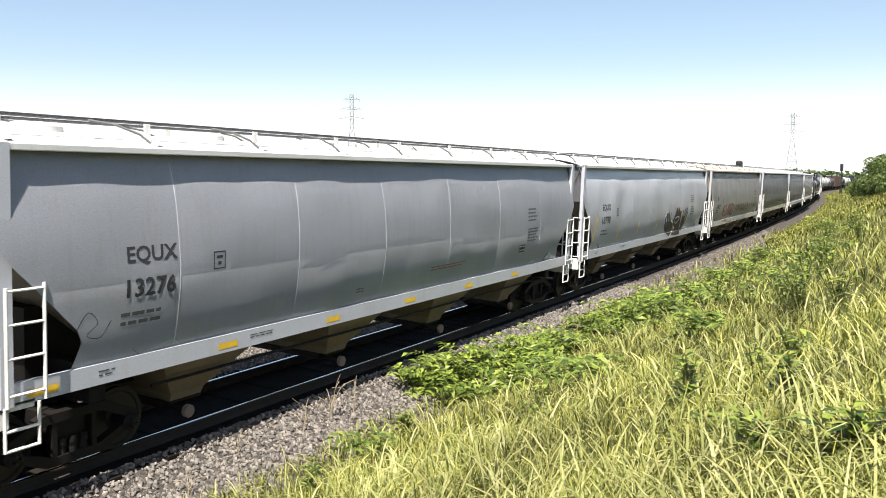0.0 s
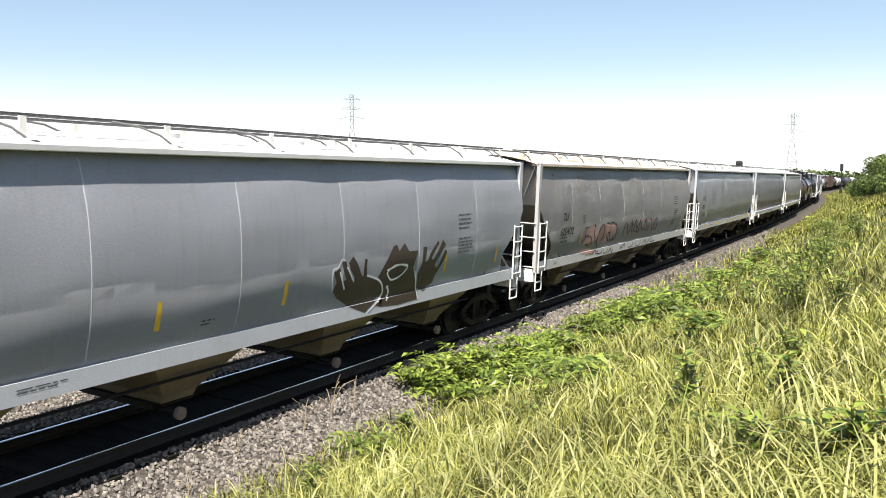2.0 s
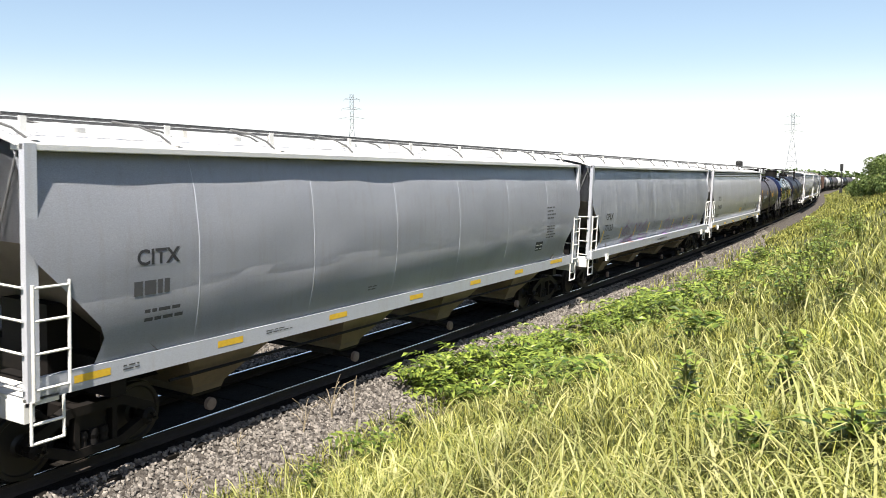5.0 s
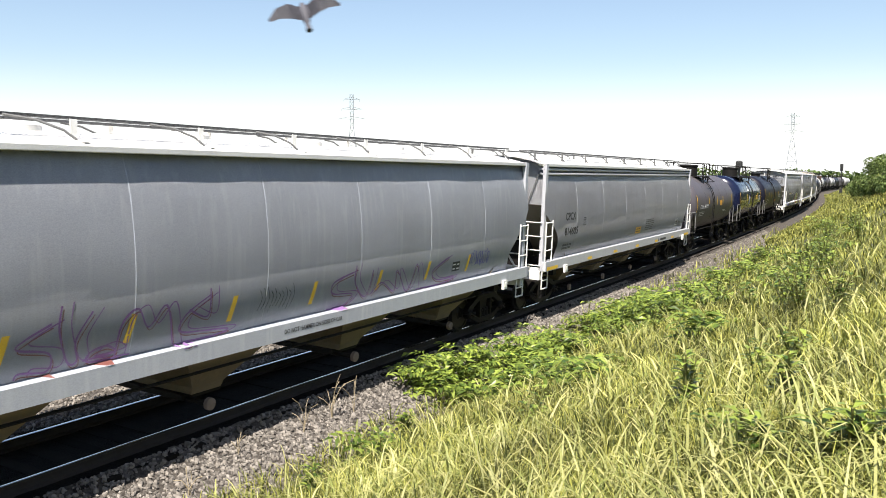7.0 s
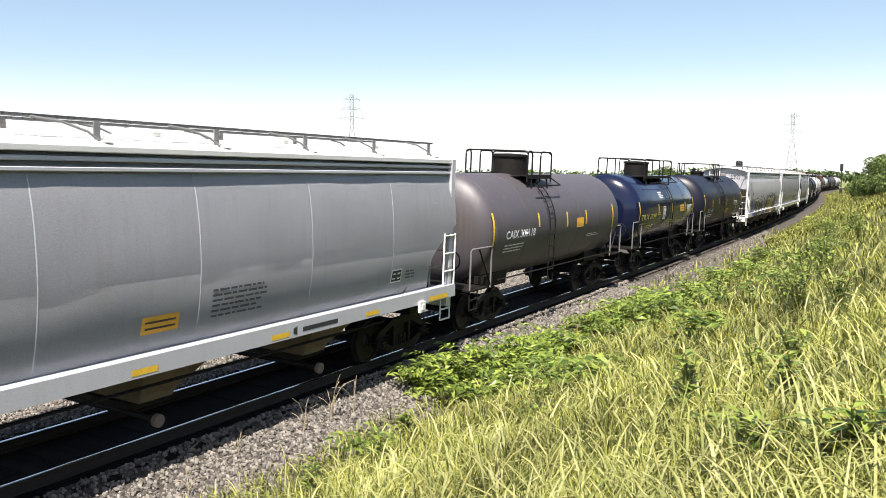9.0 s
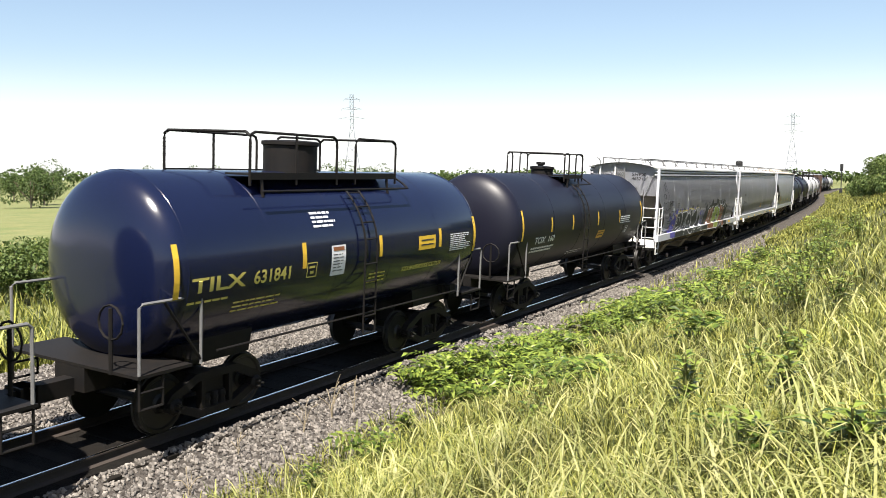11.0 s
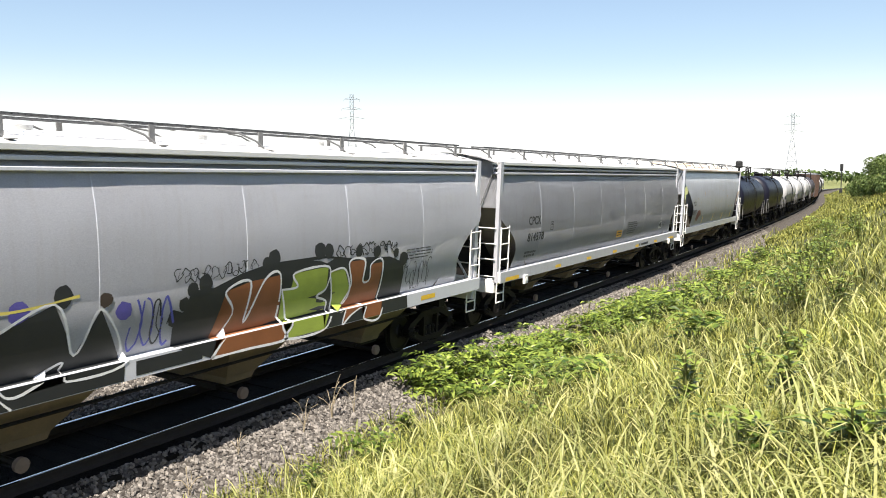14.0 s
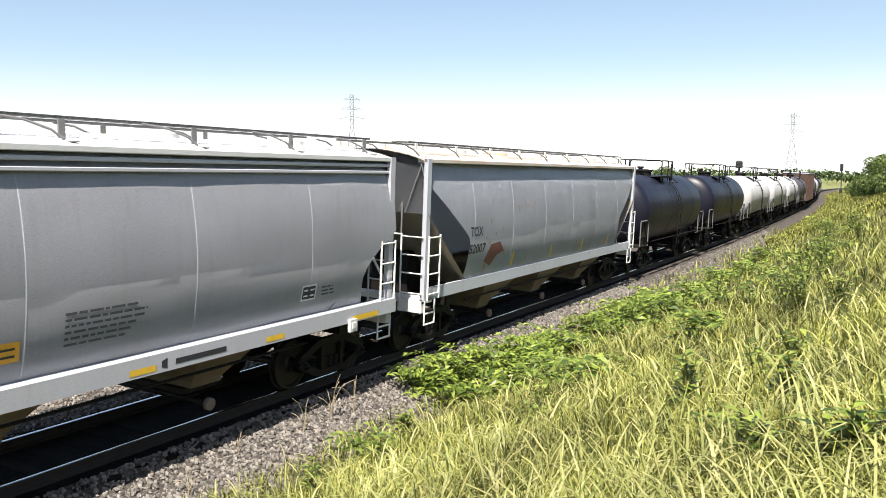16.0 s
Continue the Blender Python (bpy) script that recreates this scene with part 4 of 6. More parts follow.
for x, z0, z1, w in ((-5.9, 3.2, 4.0, 0.06), (0.2, 3.3, 4.05, 0.09), (2.4, 2.7, 3.95, 0.025), (-8.0, 3.6, 4.05, 0.12), (5.4, 3.6, 4.05, 0.06), (7.7, 3.5, 4.0, 0.1)):
    shape(CAR_C, [(x, z1), (x + w, z1), (x + w * 0.8, (z0 + z1) / 2), (x + w * 0.5, z0), (x + w * 0.1, (z0 + z1) / 2 + 0.1)], M_RUST, "rust_run", 0.006, "rust run down the side")
# fourth car
words(CAR_D, "CITX", -7.6, 2.78, -6.85, 3.0, M_BLACK)
fine_print(CAR_D, -7.65, -6.85, 2.36, 2.58, 1, M_FINE, 44, 0.9)
dress_common(CAR_D, 41, 6.9)
sill_strips(CAR_D, (-8.5, -6.0, -3.2, -0.4, 2.4, 5.0), 1.36, 1.46, 0.55)
sill_strips(CAR_D, (7.55,), 1.40, 1.50, 0.95)
dark_plate(CAR_D, 6.2, 6.7, 1.9, 2.15)
# fifth car, thin violet outlines
words(CAR_E, "GPLX", -7.55, 2.5, -6.74, 2.72, M_BLACK)
words(CAR_E, "77123", -7.57, 2.1, -6.72, 2.33, M_BLACK)
words(CAR_E, "DO NOT HAMMER ON SIDES OF CAR", -0.76, 1.36, 0.86, 1.44, M_BLACK)
fine_print(CAR_E, -7.5, -6.7, 1.78, 1.98, 2, M_FINE, 51)
upright_strips(CAR_E, (-7.8, -5.72, -3.9, -1.97, 0.03, 2.1, 4.0, 5.9), 1.74, 2.14, 0.1, 0.1)
dark_plate(CAR_E, 5.25, 5.6, 1.8, 2.02)
for pts in ([(-4.99, 2.19), (-5.32, 2.05), (-5.43, 1.94), (-5.0, 1.82), (-4.99, 1.59), (-5.36, 1.63), (-5.42, 1.53)],
            [(-4.86, 2.4), (-4.88, 2.08), (-4.72, 1.65), (-4.58, 1.64), (-4.63, 1.93), (-4.41, 2.27)],
            [(-4.49, 1.62), (-4.02, 1.65), (-4.15, 1.76), (-4.38, 1.72), (-4.42, 1.59), (-3.92, 1.53)],
            [(-4.0, 1.56), (-3.95, 2.01), (-3.7, 2.2), (-3.49, 1.91), (-3.2, 2.18), (-2.98, 1.53), (-2.76, 1.53)],
            [(-2.35, 2.23), (-2.81, 1.99), (-2.9, 1.75), (-2.47, 1.68), (-1.9, 1.63), (-2.18, 1.52), (-2.95, 1.53)],
            [(-2.77, 2.05), (-2.38, 1.9), (-2.37, 2.32)],
            [(1.27, 2.19), (0.72, 2.06), (0.71, 1.85), (1.33, 1.77), (1.09, 1.51), (0.62, 1.5)],
            [(1.37, 2.31), (1.37, 1.98), (1.81, 1.65), (1.94, 2.17)],
            [(1.99, 1.68), (2.31, 1.88), (2.83, 1.64), (2.82, 2.08), (3.37, 1.57), (3.6, 2.13), (3.85, 1.64)],
            [(5.01, 2.17), (4.32, 1.91), (4.61, 1.68), (5.42, 1.66), (4.89, 1.44), (3.77, 1.53)]):
    stroke(CAR_E, [(x, max(z, 1.56)) for x, z in pts], 0.034, M_VIOLET)
    stroke(CAR_E, [(x + 0.03, max(z - 0.05, 1.55)) for x, z in pts], 0.018, M_MAROON, lift=0.010)
    stroke(CAR_E, [(x + 0.17, max(z + 0.03, 1.57)) for x, z in pts], 0.022, M_VIOLET, lift=0.009)
scrawl(CAR_E, 6.1, 7.1, 1.85, 2.18, (M_BLUE, M_INDIGO), 0.022, 12, 10)
for k in range(10):
    stroke(CAR_E, [(-1.3 + 0.09 * k, 1.75 + rg.uniform(0, .1)), (-1.22 + 0.09 * k, 2.0), (-1.28 + 0.09 * k, 2.15 + rg.uniform(-.1, .05))], 0.014, M_SOOT)
# sixth car
words(CAR_F, "CPCX", -7.43, 2.66, -6.57, 2.9, M_BLACK)
words(CAR_F, "814605", -7.45, 2.2, -6.29, 2.44, M_BLACK)
words(CAR_K, "CPCX", -7.43, 2.66, -6.57, 2.9, M_BLACK)
words(CAR_K, "814578", -7.45, 2.2, -6.29, 2.44, M_BLACK)
for i, c in enumerate((CAR_F, CAR_K)):
    fine_print(c, -7.49, -6.59, 1.76, 1.95, 2, M_FINE, 61, 0.7)
    frame_mark(c, -5.83, -5.6, 2.44, 2.69, M_BLACK)
    rect(c, 0.36 + 0.4 * i, 1.02 + 0.4 * i, 1.8, 2.05, M_ORANGE, "warning_panel", 0.008, "orange warning panel")
    for z in (1.85, 1.94):
        rect(c, 0.42 + 0.4 * i, 0.96 + 0.4 * i, z + 0.01, z + 0.04, M_BLACK, "panel_line", 0.011)
    fine_print(c, 1.65 + 0.35 * i, 3.0 + 0.35 * i, 1.84, 2.32, 6, M_FINE, 63 + i)
    dark_plate(c, 6.63, 6.97, 1.85, 2.07)
    rect(c, 6.6, 7.0, 1.82, 2.10, M_WHITE, "data_plate_edge", 0.005)
    fine_print(c, 7.15, 7.6, 1.85, 2.05, 3, M_FINE, 66)
    sill_strips(c, (-5.4, -2.65, 0.1, 2.9, 5.6), 1.30, 1.39, 0.45)
    sill_strips(c, (-8.9, 8.0), 1.28, 1.38, 0.85)
    rect(c, 3.7, 4.7, 1.33, 1.41, M_BLACK, "maker_bar", 0.006, "dark maker's lettering bar")
    lathe_bm = bmesh.new()
    sheet(lathe_bm, [[(3.45, 0, 1.33), (3.55, 0, 1.30)], [(3.45, 0, 1.42), (3.55, 0, 1.45)]])
    on_skin(c, lathe_bm, M_BLACK, "maker_disc", 0.006)
# tanks
words(CAR_G, "CAIX 300118", -4.2, 2.33, -2.25, 2.55, M_WHITE)
fine_print(CAR_G, -4.2, -2.6, 1.95, 2.2, 3, M_WHITE, 71, 0.4)
for x, z0, z1 in ((-5.0, 2.2, 3.05), (-2.03, 2.55, 2.95), (0.22, 2.45, 2.9), (1.95, 2.45, 2.9), (4.75, 2.2, 3.0)):
    rect(CAR_G, x, x + 0.1, z0, z1, M_YELLOW, "reflector", 0.006, "yellow reflective strip")
rect(CAR_G, 1.1, 1.75, 2.38, 2.68, M_ORANGE, "warning_panel", 0.006, "orange warning panel")
fine_print(CAR_G, 2.3, 3.6, 2.0, 2.12, 2, M_WHITE, 72)
words(CAR_H, "TILX", -4.35, 2.24, -3.2, 2.47, M_GOLD)
words(CAR_H, "631841", -3.02, 2.24, -2.12, 2.47, M_GOLD)
fine_print(CAR_H, -4.4, -3.3, 2.05, 2.14, 1, M_GOLD, 73)
fine_print(CAR_H, -3.4, -2.2, 1.8, 2.02, 3, M_GOLD, 74, 0.4)
for x, z0, z1 in ((-4.7, 2.2, 3.0), (-1.81, 2.38, 2.83), (0.58, 2.39, 2.81), (2.98, 2.41, 2.82), (4.66, 2.18, 3.02)):
    rect(CAR_H, x, x + 0.11, z0, z1, M_YELLOW, "reflector", 0.006, "yellow reflective strip")
rect(CAR_H, 2.1, 2.82, 2.40, 2.70, M_YELLOW, "warning_panel", 0.006, "yellow warning panel")
for z in (2.48, 2.58):
    rect(CAR_H, 2.2, 2.72, z + 0.01, z + 0.04, M_BLACK, "panel_line", 0.009)
rect(CAR_H, -0.98, -0.55, 2.16, 2.72, M_WHITE, "notice_panel", 0.006, "white notice with a red head")
rect(CAR_H, -0.93, -0.60, 2.62, 2.69, M_RUSTRED, "notice_head", 0.009)
fine_print(CAR_H, -0.93, -0.59, 2.22, 2.58, 6, M_FINE, 75, 0.35)
fine_print(CAR_H, -1.4, -0.7, 3.05, 3.35, 4, M_WHITE, 76, 0.5)
fine_print(CAR_H, 3.5, 4.5, 2.27, 2.68, 9, M_WHITE, 77, 0.5)
words(CAR_H, "SODIUM HYDROXIDE SOLUTION", 1.55, 1.99, 3.2, 2.09, M_GOLD)
fine_print(CAR_H, 0.35, 1.1, 1.85, 2.1, 3, M_GOLD, 79, 0.4)
frame_mark(CAR_H, -1.68, -1.4, 2.2, 2.47, M_GOLD)
words(CAR_I, "TCIX", -4.98, 2.05, -4.2, 2.25, M_WHITE)
words(CAR_I, "160", -3.95, 2.06, -3.5, 2.26, M_WHITE)
fine_print(CAR_I, -5.1, -3.1, 1.78, 1.97, 2, M_WHITE, 81, 0.6)
for x, z0, z1 in ((-6.0, 2.2, 3.05), (-3.88, 2.35, 2.78), (-2.08, 2.33, 2.79), (0.36, 2.34, 2.79), (2.75, 2.32, 2.76), (5.56, 2.16, 3.02)):
    rect(CAR_I, x, x + 0.1, z0, z1, M_YELLOW, "reflector", 0.006, "yellow reflective strip")
rect(CAR_I, 0.56, 1.26, 1.87, 2.14, M_ORANGE, "warning_panel", 0.006, "orange warning panel", 0.05)
for z in (1.95, 2.05):
    rect(CAR_I, 0.66, 1.2, z + 0.01, z + 0.04, M_BLACK, "panel_line", 0.009)
fine_print(CAR_I, 2.92, 4.45, 2.27, 2.56, 4, M_WHITE, 82, 0.5)
frame_mark(CAR_I, 3.7, 4.05, 1.9, 2.15, M_WHITE)
fine_print(CAR_I, -1.6, 0.0, 1.45, 1.6, 2, M_WHITE, 83, 0.4)
# white car with large blocks of paint
words(CAR_J, "SHPX", -7.77, 2.69, -6.92, 2.94, M_BLACK)
words(CAR_J, "463713", -7.79, 2.24, -6.62, 2.49, M_BLACK)
frame_mark(CAR_J, -6.24, -5.98, 2.53, 2.8, M_BLACK)
fine_print(CAR_J, -7.9, -7.0, 1.9, 2.1, 2, M_FINE, 91)


def paint_dots(car, spots, size, mats, seed):
    """Round sprayed dots of uneven edge."""
    r = random.Random(seed)
    for k, (x, z) in enumerate(spots):
        q = size * r.uniform(0.7, 1.25)
        shape(car, [(x + q * math.cos(t * 0.628) * r.uniform(.85, 1.1), max(1.56, z + q * math.sin(t * 0.628) * r.uniform(.85, 1.1))) for t in range(10)],
              mats[k % len(mats)], "paint_spot", 0.010 + 0.0003 * k)


shape(CAR_J, [(-7.53, 1.48), (-7.46, 1.77), (-7.16, 2.04), (-6.82, 2.09), (-6.41, 2.29), (-6.27, 2.17), (-6.36, 1.84), (-6.62, 1.54), (-6.86, 1.34), (-6.98, 1.27), (-7.53, 1.33)], M_INDIGO, "painted_form", 0.008, "indigo spray paint cloud")
paint_dots(CAR_J, [(-7.45, 2.17), (-7.2, 2.15), (-6.9, 2.35), (-6.66, 2.23), (-6.38, 2.41), (-6.21, 2.42)], 0.09, (M_BLUE, M_INDIGO), 2)
paint_dots(CAR_J, [(-6.67, 1.84), (-6.87, 2.13), (-6.41, 2.22), (-7.37, 1.7)], 0.07, (M_ORANGE,), 3)
paint_dots(CAR_J, [(-5.67, 2.44), (-5.33, 2.43), (-4.98, 2.45), (-4.71, 2.39), (-4.07, 2.44), (-3.69, 2.44), (-3.08, 2.52), (-2.55, 2.39), (-1.97, 2.51), (-1.34, 2.39), (-1.05, 2.2)], 0.12, (M_UMBER, M_INDIGO, M_SOOT), 4)
scrawl(CAR_J, -8.75, -8.25, 3.1, 3.75, (M_SOOT,), 0.035, 14, 2)
scrawl(CAR_J, -8.75, -8.35, 2.75, 3.2, (M_SOOT,), 0.035, 20, 1)
scrawl(CAR_J, -8.35, -7.95, 2.95, 3.5, (M_SOOT,), 0.03, 21, 1)
scrawl(CAR_J, -8.4, -7.55, 2.15, 2.6, (M_SOOT,), 0.028, 22, 5)
shape(CAR_J, [(-6.67, 1.27), (-6.58, 1.44), (-6.13, 1.68), (-5.04, 1.66), (-3.96, 1.75), (-2.47, 1.53), (-1.08, 1.63), (-1.1, 1.27), (-2.52, 1.27), (-4.66, 1.27), (-5.96, 1.27)], M_SOOT, "painted_form", 0.010, "black spray-painted block")
for pts in ([(-6.21, 1.93), (-6.08, 2.29), (-5.67, 2.35), (-5.23, 2.29), (-5.07, 1.96), (-5.11, 1.61), (-6.16, 1.52), (-6.12, 1.61), (-5.52, 1.71), (-5.48, 1.89), (-5.65, 2.11), (-5.92, 2.15), (-5.98, 1.89)],
            [(-5.15, 2.34), (-4.24, 2.34), (-4.29, 2.07), (-4.54, 2.01), (-4.53, 1.57), (-5.0, 1.53), (-5.0, 2.04)],
            [(-4.17, 1.88), (-3.96, 2.23), (-3.58, 2.25), (-3.19, 2.03), (-3.07, 1.48), (-3.48, 1.27), (-4.04, 1.44)],
            [(-3.49, 2.38), (-3.1, 2.41), (-3.0, 2.11), (-2.08, 2.43), (-1.76, 1.72), (-1.41, 2.28), (-1.04, 1.54), (-1.95, 1.45), (-1.93, 1.66), (-2.64, 1.41), (-2.94, 1.66)]):
    shape(CAR_J, pts, M_SOOT, "painted_form", 0.012, "black spray-painted block")
    stroke(CAR_J, pts + pts[:1], 0.045, M_WHITE, "white_outline", 0.015)
stroke(CAR_J, [(-6.28, 1.94), (-6.13, 2.37), (-5.67, 2.43), (-4.92, 2.41), (-4.16, 2.42), (-3.5, 2.49), (-2.66, 2.41), (-1.73, 2.49)], 0.045, M_GOLD, "coloured_outline", 0.013)
for pts in ([(-5.03, 1.66), (-5.07, 1.49), (-4.75, 1.27)], [(-4.04, 1.76), (-4.0, 1.43), (-3.67, 1.27)], [(-2.94, 1.66), (-2.85, 1.44), (-2.69, 1.27)], [(-3.71, 1.71), (-3.66, 1.9), (-3.49, 1.78), (-3.48, 1.58), (-3.71, 1.71)]):
    stroke(CAR_J, pts, 0.04, M_WHITE, "white_outline", 0.016)
shape(CAR_J, [(-0.15, 1.53), (-0.18, 1.9), (0.1, 2.12), (0.12, 2.33), (0.57, 2.32), (1.15, 2.48), (1.8, 2.58), (2.51, 2.44), (3.21, 2.59), (4.0, 2.48), (5.38, 2.39), (5.92, 2.22), (6.05, 1.27), (4.93, 1.27), (0.49, 1.27)], M_SOOT, "painted_form", 0.008, "black spray paint cloud")
paint_dots(CAR_J, [(-0.15, 1.95), (0.0, 2.15), (0.15, 2.35), (0.4, 2.4), (1.7, 2.6), (1.9, 2.66), (3.1, 2.68), (3.35, 2.66), (4.3, 2.58), (4.9, 2.52), (5.6, 2.45), (5.9, 2.3)], 0.13, (M_SOOT,), 5)
for pts, mt in (([(0.49, 1.27), (1.01, 1.85), (0.83, 2.23), (1.36, 2.33), (1.3, 1.67), (1.69, 2.32), (2.07, 2.36), (2.09, 1.53), (2.18, 1.27), (1.28, 1.27)], M_RUSTRED),
                ([(2.13, 2.1), (2.54, 2.11), (2.43, 2.35), (3.36, 2.38), (3.36, 1.99), (3.11, 1.86), (3.44, 1.7), (3.24, 1.27), (2.18, 1.27), (2.35, 1.49), (2.27, 1.75)], M_LIME),
                ([(3.42, 2.27), (3.86, 2.29), (4.09, 1.89), (3.96, 1.61), (3.62, 1.53), (3.55, 1.83)], M_LIME),
                ([(3.92, 1.63), (4.12, 1.96), (4.01, 2.41), (4.5, 2.4), (4.5, 1.99), (4.72, 2.0), (4.73, 2.3), (5.14, 2.3), (5.04, 1.27), (4.47, 1.27), (4.52, 1.53), (4.04, 1.41), (3.77, 1.27)], M_RUSTRED)):
    shape(CAR_J, pts, mt, "painted_form", 0.012, "lime and rust spray-painted block")
    stroke(CAR_J, pts + pts[:1], 0.05, M_WHITE, "white_outline", 0.016)
scrawl(CAR_J, -0.2, 1.5, 2.47, 2.68, (M_SOOT,), 0.018, 15, 12)
scrawl(CAR_J, -0.95, -0.2, 1.6, 2.3, (M_BLUE, M_SOOT, M_BLUE), 0.035, 16, 4)
scrawl(CAR_J, 3.6, 5.6, 2.5, 2.72, (M_SOOT,), 0.025, 17, 10)
scrawl(CAR_J, 5.95, 7.1, 1.62, 2.2, (M_SOOT,), 0.02, 18, 7)
for x0, x1, mt in ((-7.0, -6.55, M_BLUE), (-0.9, 0.3, M_SOOT)):
    rect(CAR_J, x0, x1, 1.30, 1.50, mt, "painted_form", 0.006)
fine_print(CAR_J, 6.0, 7.2, 2.25, 2.5, 4, M_FINE, 92)
sill_strips(CAR_J, (-6.3, -1.9, 2.4, 6.6), 1.34, 1.44, 0.6)
# last hopper in view
words(CAR_L, "TCIX", -5.76, 2.56, -5.1, 2.79, M_BLACK)
words(CAR_L, "52007", -5.78, 2.14, -4.9, 2.37, M_BLACK)
shape(CAR_L, [(-4.9, 1.9), (-4.6, 2.3), (-4.1, 2.35), (-3.8, 2.1), (-4.2, 2.0), (-4.5, 1.75)], M_MAROON, "painted_form", 0.008, "dark maroon spray mark")
rl = random.Random(9)
for k in range(40):
    x, z = rl.uniform(-5.0, 6.5), rl.uniform(1.7, 3.3)
    w, h = rl.uniform(0.02, 0.09), rl.uniform(0.05, 0.3)
    shape(CAR_L, [(x, z), (x + w, z + 0.02), (x + w * 0.8, z - h * 0.5), (x + w * 0.4, z - h)], M_RUST, "rust_run", 0.006)
upright_strips(CAR_L, (-3.2, -0.5, 2.2, 4.8), 1.62, 2.0, 0.1)


def end_words(car, text, y0, z0, y1, z1, x):
    """Black letters on the leading end panel."""
    o = words(car, text, 0, 0, 1, 1, M_BLACK)
    for v in o.data.vertices:
        a, b = v.co.x - SHIFT.get(car.name, 0.0), v.co.z
        v.co = Vector((x, y0 + (y1 - y0) * a, z0 + (z1 - z0) * b))


for c, a, b in ((CAR_A, "EQUX", "13276"), (CAR_B, "EQUX", "18798"), (CAR_C, "TILX", "620402"), (CAR_E, "GPLX", "77123"), (CAR_F, "CPCX", "814605"), (CAR_J, "SHPX", "463713"), (CAR_K, "CPCX", "814578")):
    front = min(o.matrix_basis.translation.x + v.co.x for o in c.children if o.name.startswith("end_panel") for v in o.data.vertices) - 0.012
    end_words(c, a, -0.35, 3.98, -0.95, 4.12, front)
    end_words(c, b, -0.35, 3.80, -0.95, 3.93, front)
    bm = bmesh.new()
    for k in range(6):
        sheet(bm, [[(front, -0.3, 3.5 - 0.05 * k), (front, -0.62, 3.5 - 0.05 * k)], [(front, -0.3, 3.52 - 0.05 * k), (front, -0.62, 3.52 - 0.05 * k)]])
    part("small_print", bm, M_FINE, c)
    bm = bmesh.new()        # pierced brake step beside the panel
    for k in range(16):
        for j in range(4):
            z, y = 3.25 + 0.065 * k, -0.02 + 0.075 * j + (0.035 if k % 2 else 0)
            box(bm, front - 0.10, front - 0.085, y, y + 0.05, z, z + 0.035)
    box(bm, front - 0.10, front - 0.03, -0.06, -0.03, 3.2, 4.3)
    box(bm, front - 0.10, front - 0.03, 0.30, 0.33, 3.2, 4.3)
    part("pierced_panel", bm, M_BRACKET, c, "pierced grey grip panel")
# ---- plants and stones ----
def foliage(name, base, tip, random=0.35, rough=0.55, trans=0.35):
    """Leaf surface: colour varies from blade to blade, some light passes through."""
    m = bpy.data.materials.new(name)
    m.use_nodes = True
    nt = m.node_tree
    b = nt.nodes["Principled BSDF"]
    b.inputs["Roughness"].default_value = rough
    b.inputs["Specular IOR Level"].default_value = 0.35
    g = nt.nodes.new("ShaderNodeNewGeometry")
    mix = nt.nodes.new("ShaderNodeMix")
    mix.data_type = 'RGBA'
    mix.inputs[6].default_value, mix.inputs[7].default_value = (*base, 1), (*tip, 1)
    nt.links.new(g.outputs["Random Per Island"], mix.inputs[0])
    co, n = nt.nodes.new("ShaderNodeTexCoord"), nt.nodes.new("ShaderNodeTexNoise")
    n.inputs["Scale"].default_value = 0.7
    nt.links.new(co.outputs["Object"], n.inputs["Vector"])
    hv, mr = nt.nodes.new("ShaderNodeHueSaturation"), nt.nodes.new("ShaderNodeMapRange")
    mr.inputs[1].default_value, mr.inputs[2].default_value = 0.3, 0.7
    mr.inputs[3].default_value, mr.inputs[4].default_value = 1 - random, 1 + random
    nt.links.new(n.outputs[0], mr.inputs[0])
    nt.links.new(mr.outputs[0], hv.inputs["Value"])
    nt.links.new(mix.outputs[2], hv.inputs["Color"])
    nt.links.new(hv.outputs[0], b.inputs["Base Color"])
    if trans:
        tr, add = nt.nodes.new("ShaderNodeBsdfTranslucent"), nt.nodes.new("ShaderNodeMixShader")
        add.inputs[0].default_value = trans
        nt.links.new(hv.outputs[0], tr.inputs[0])
        nt.links.new(b.outputs[0], add.inputs[1])
        nt.links.new(tr.outputs[0], add.inputs[2])
        nt.links.new(add.outputs[0], nt.nodes["Material Output"].inputs[0])
    return m


M_GRASS = foliage("meadow_grass", (0.032, 0.052, 0.009), (0.325, 0.32, 0.075), 0.5, trans=0.25)
M_STRAW = foliage("pale_long_grass", (0.18, 0.21, 0.05), (0.43, 0.41, 0.175), 0.25)
M_LEAF = foliage("broad_weed_leaf", (0.038, 0.078, 0.012), (0.27, 0.335, 0.06), 0.4, 0.38, trans=0.25)
M_STEM = foliage("weed_stem", (0.14, 0.17, 0.05), (0.22, 0.20, 0.08), 0.2)
M_DRY = foliage("dry_stalk", (0.20, 0.16, 0.10), (0.40, 0.34, 0.24), 0.2, trans=0.1)
M_CROWN = foliage("tree_leaves", (0.030, 0.060, 0.012), (0.085, 0.12, 0.03), 0.3, 0.6, 0.2)
M_BUSH = foliage("bush_leaves", (0.045, 0.08, 0.016), (0.12, 0.16, 0.04), 0.3, 0.6, 0.25)
M_BARK = surface("grey_brown_bark", (0.14, 0.11, 0.085), 0.9, scale=6, amount=0.6, bump=0.6)
GR = np.random.default_rng(3)


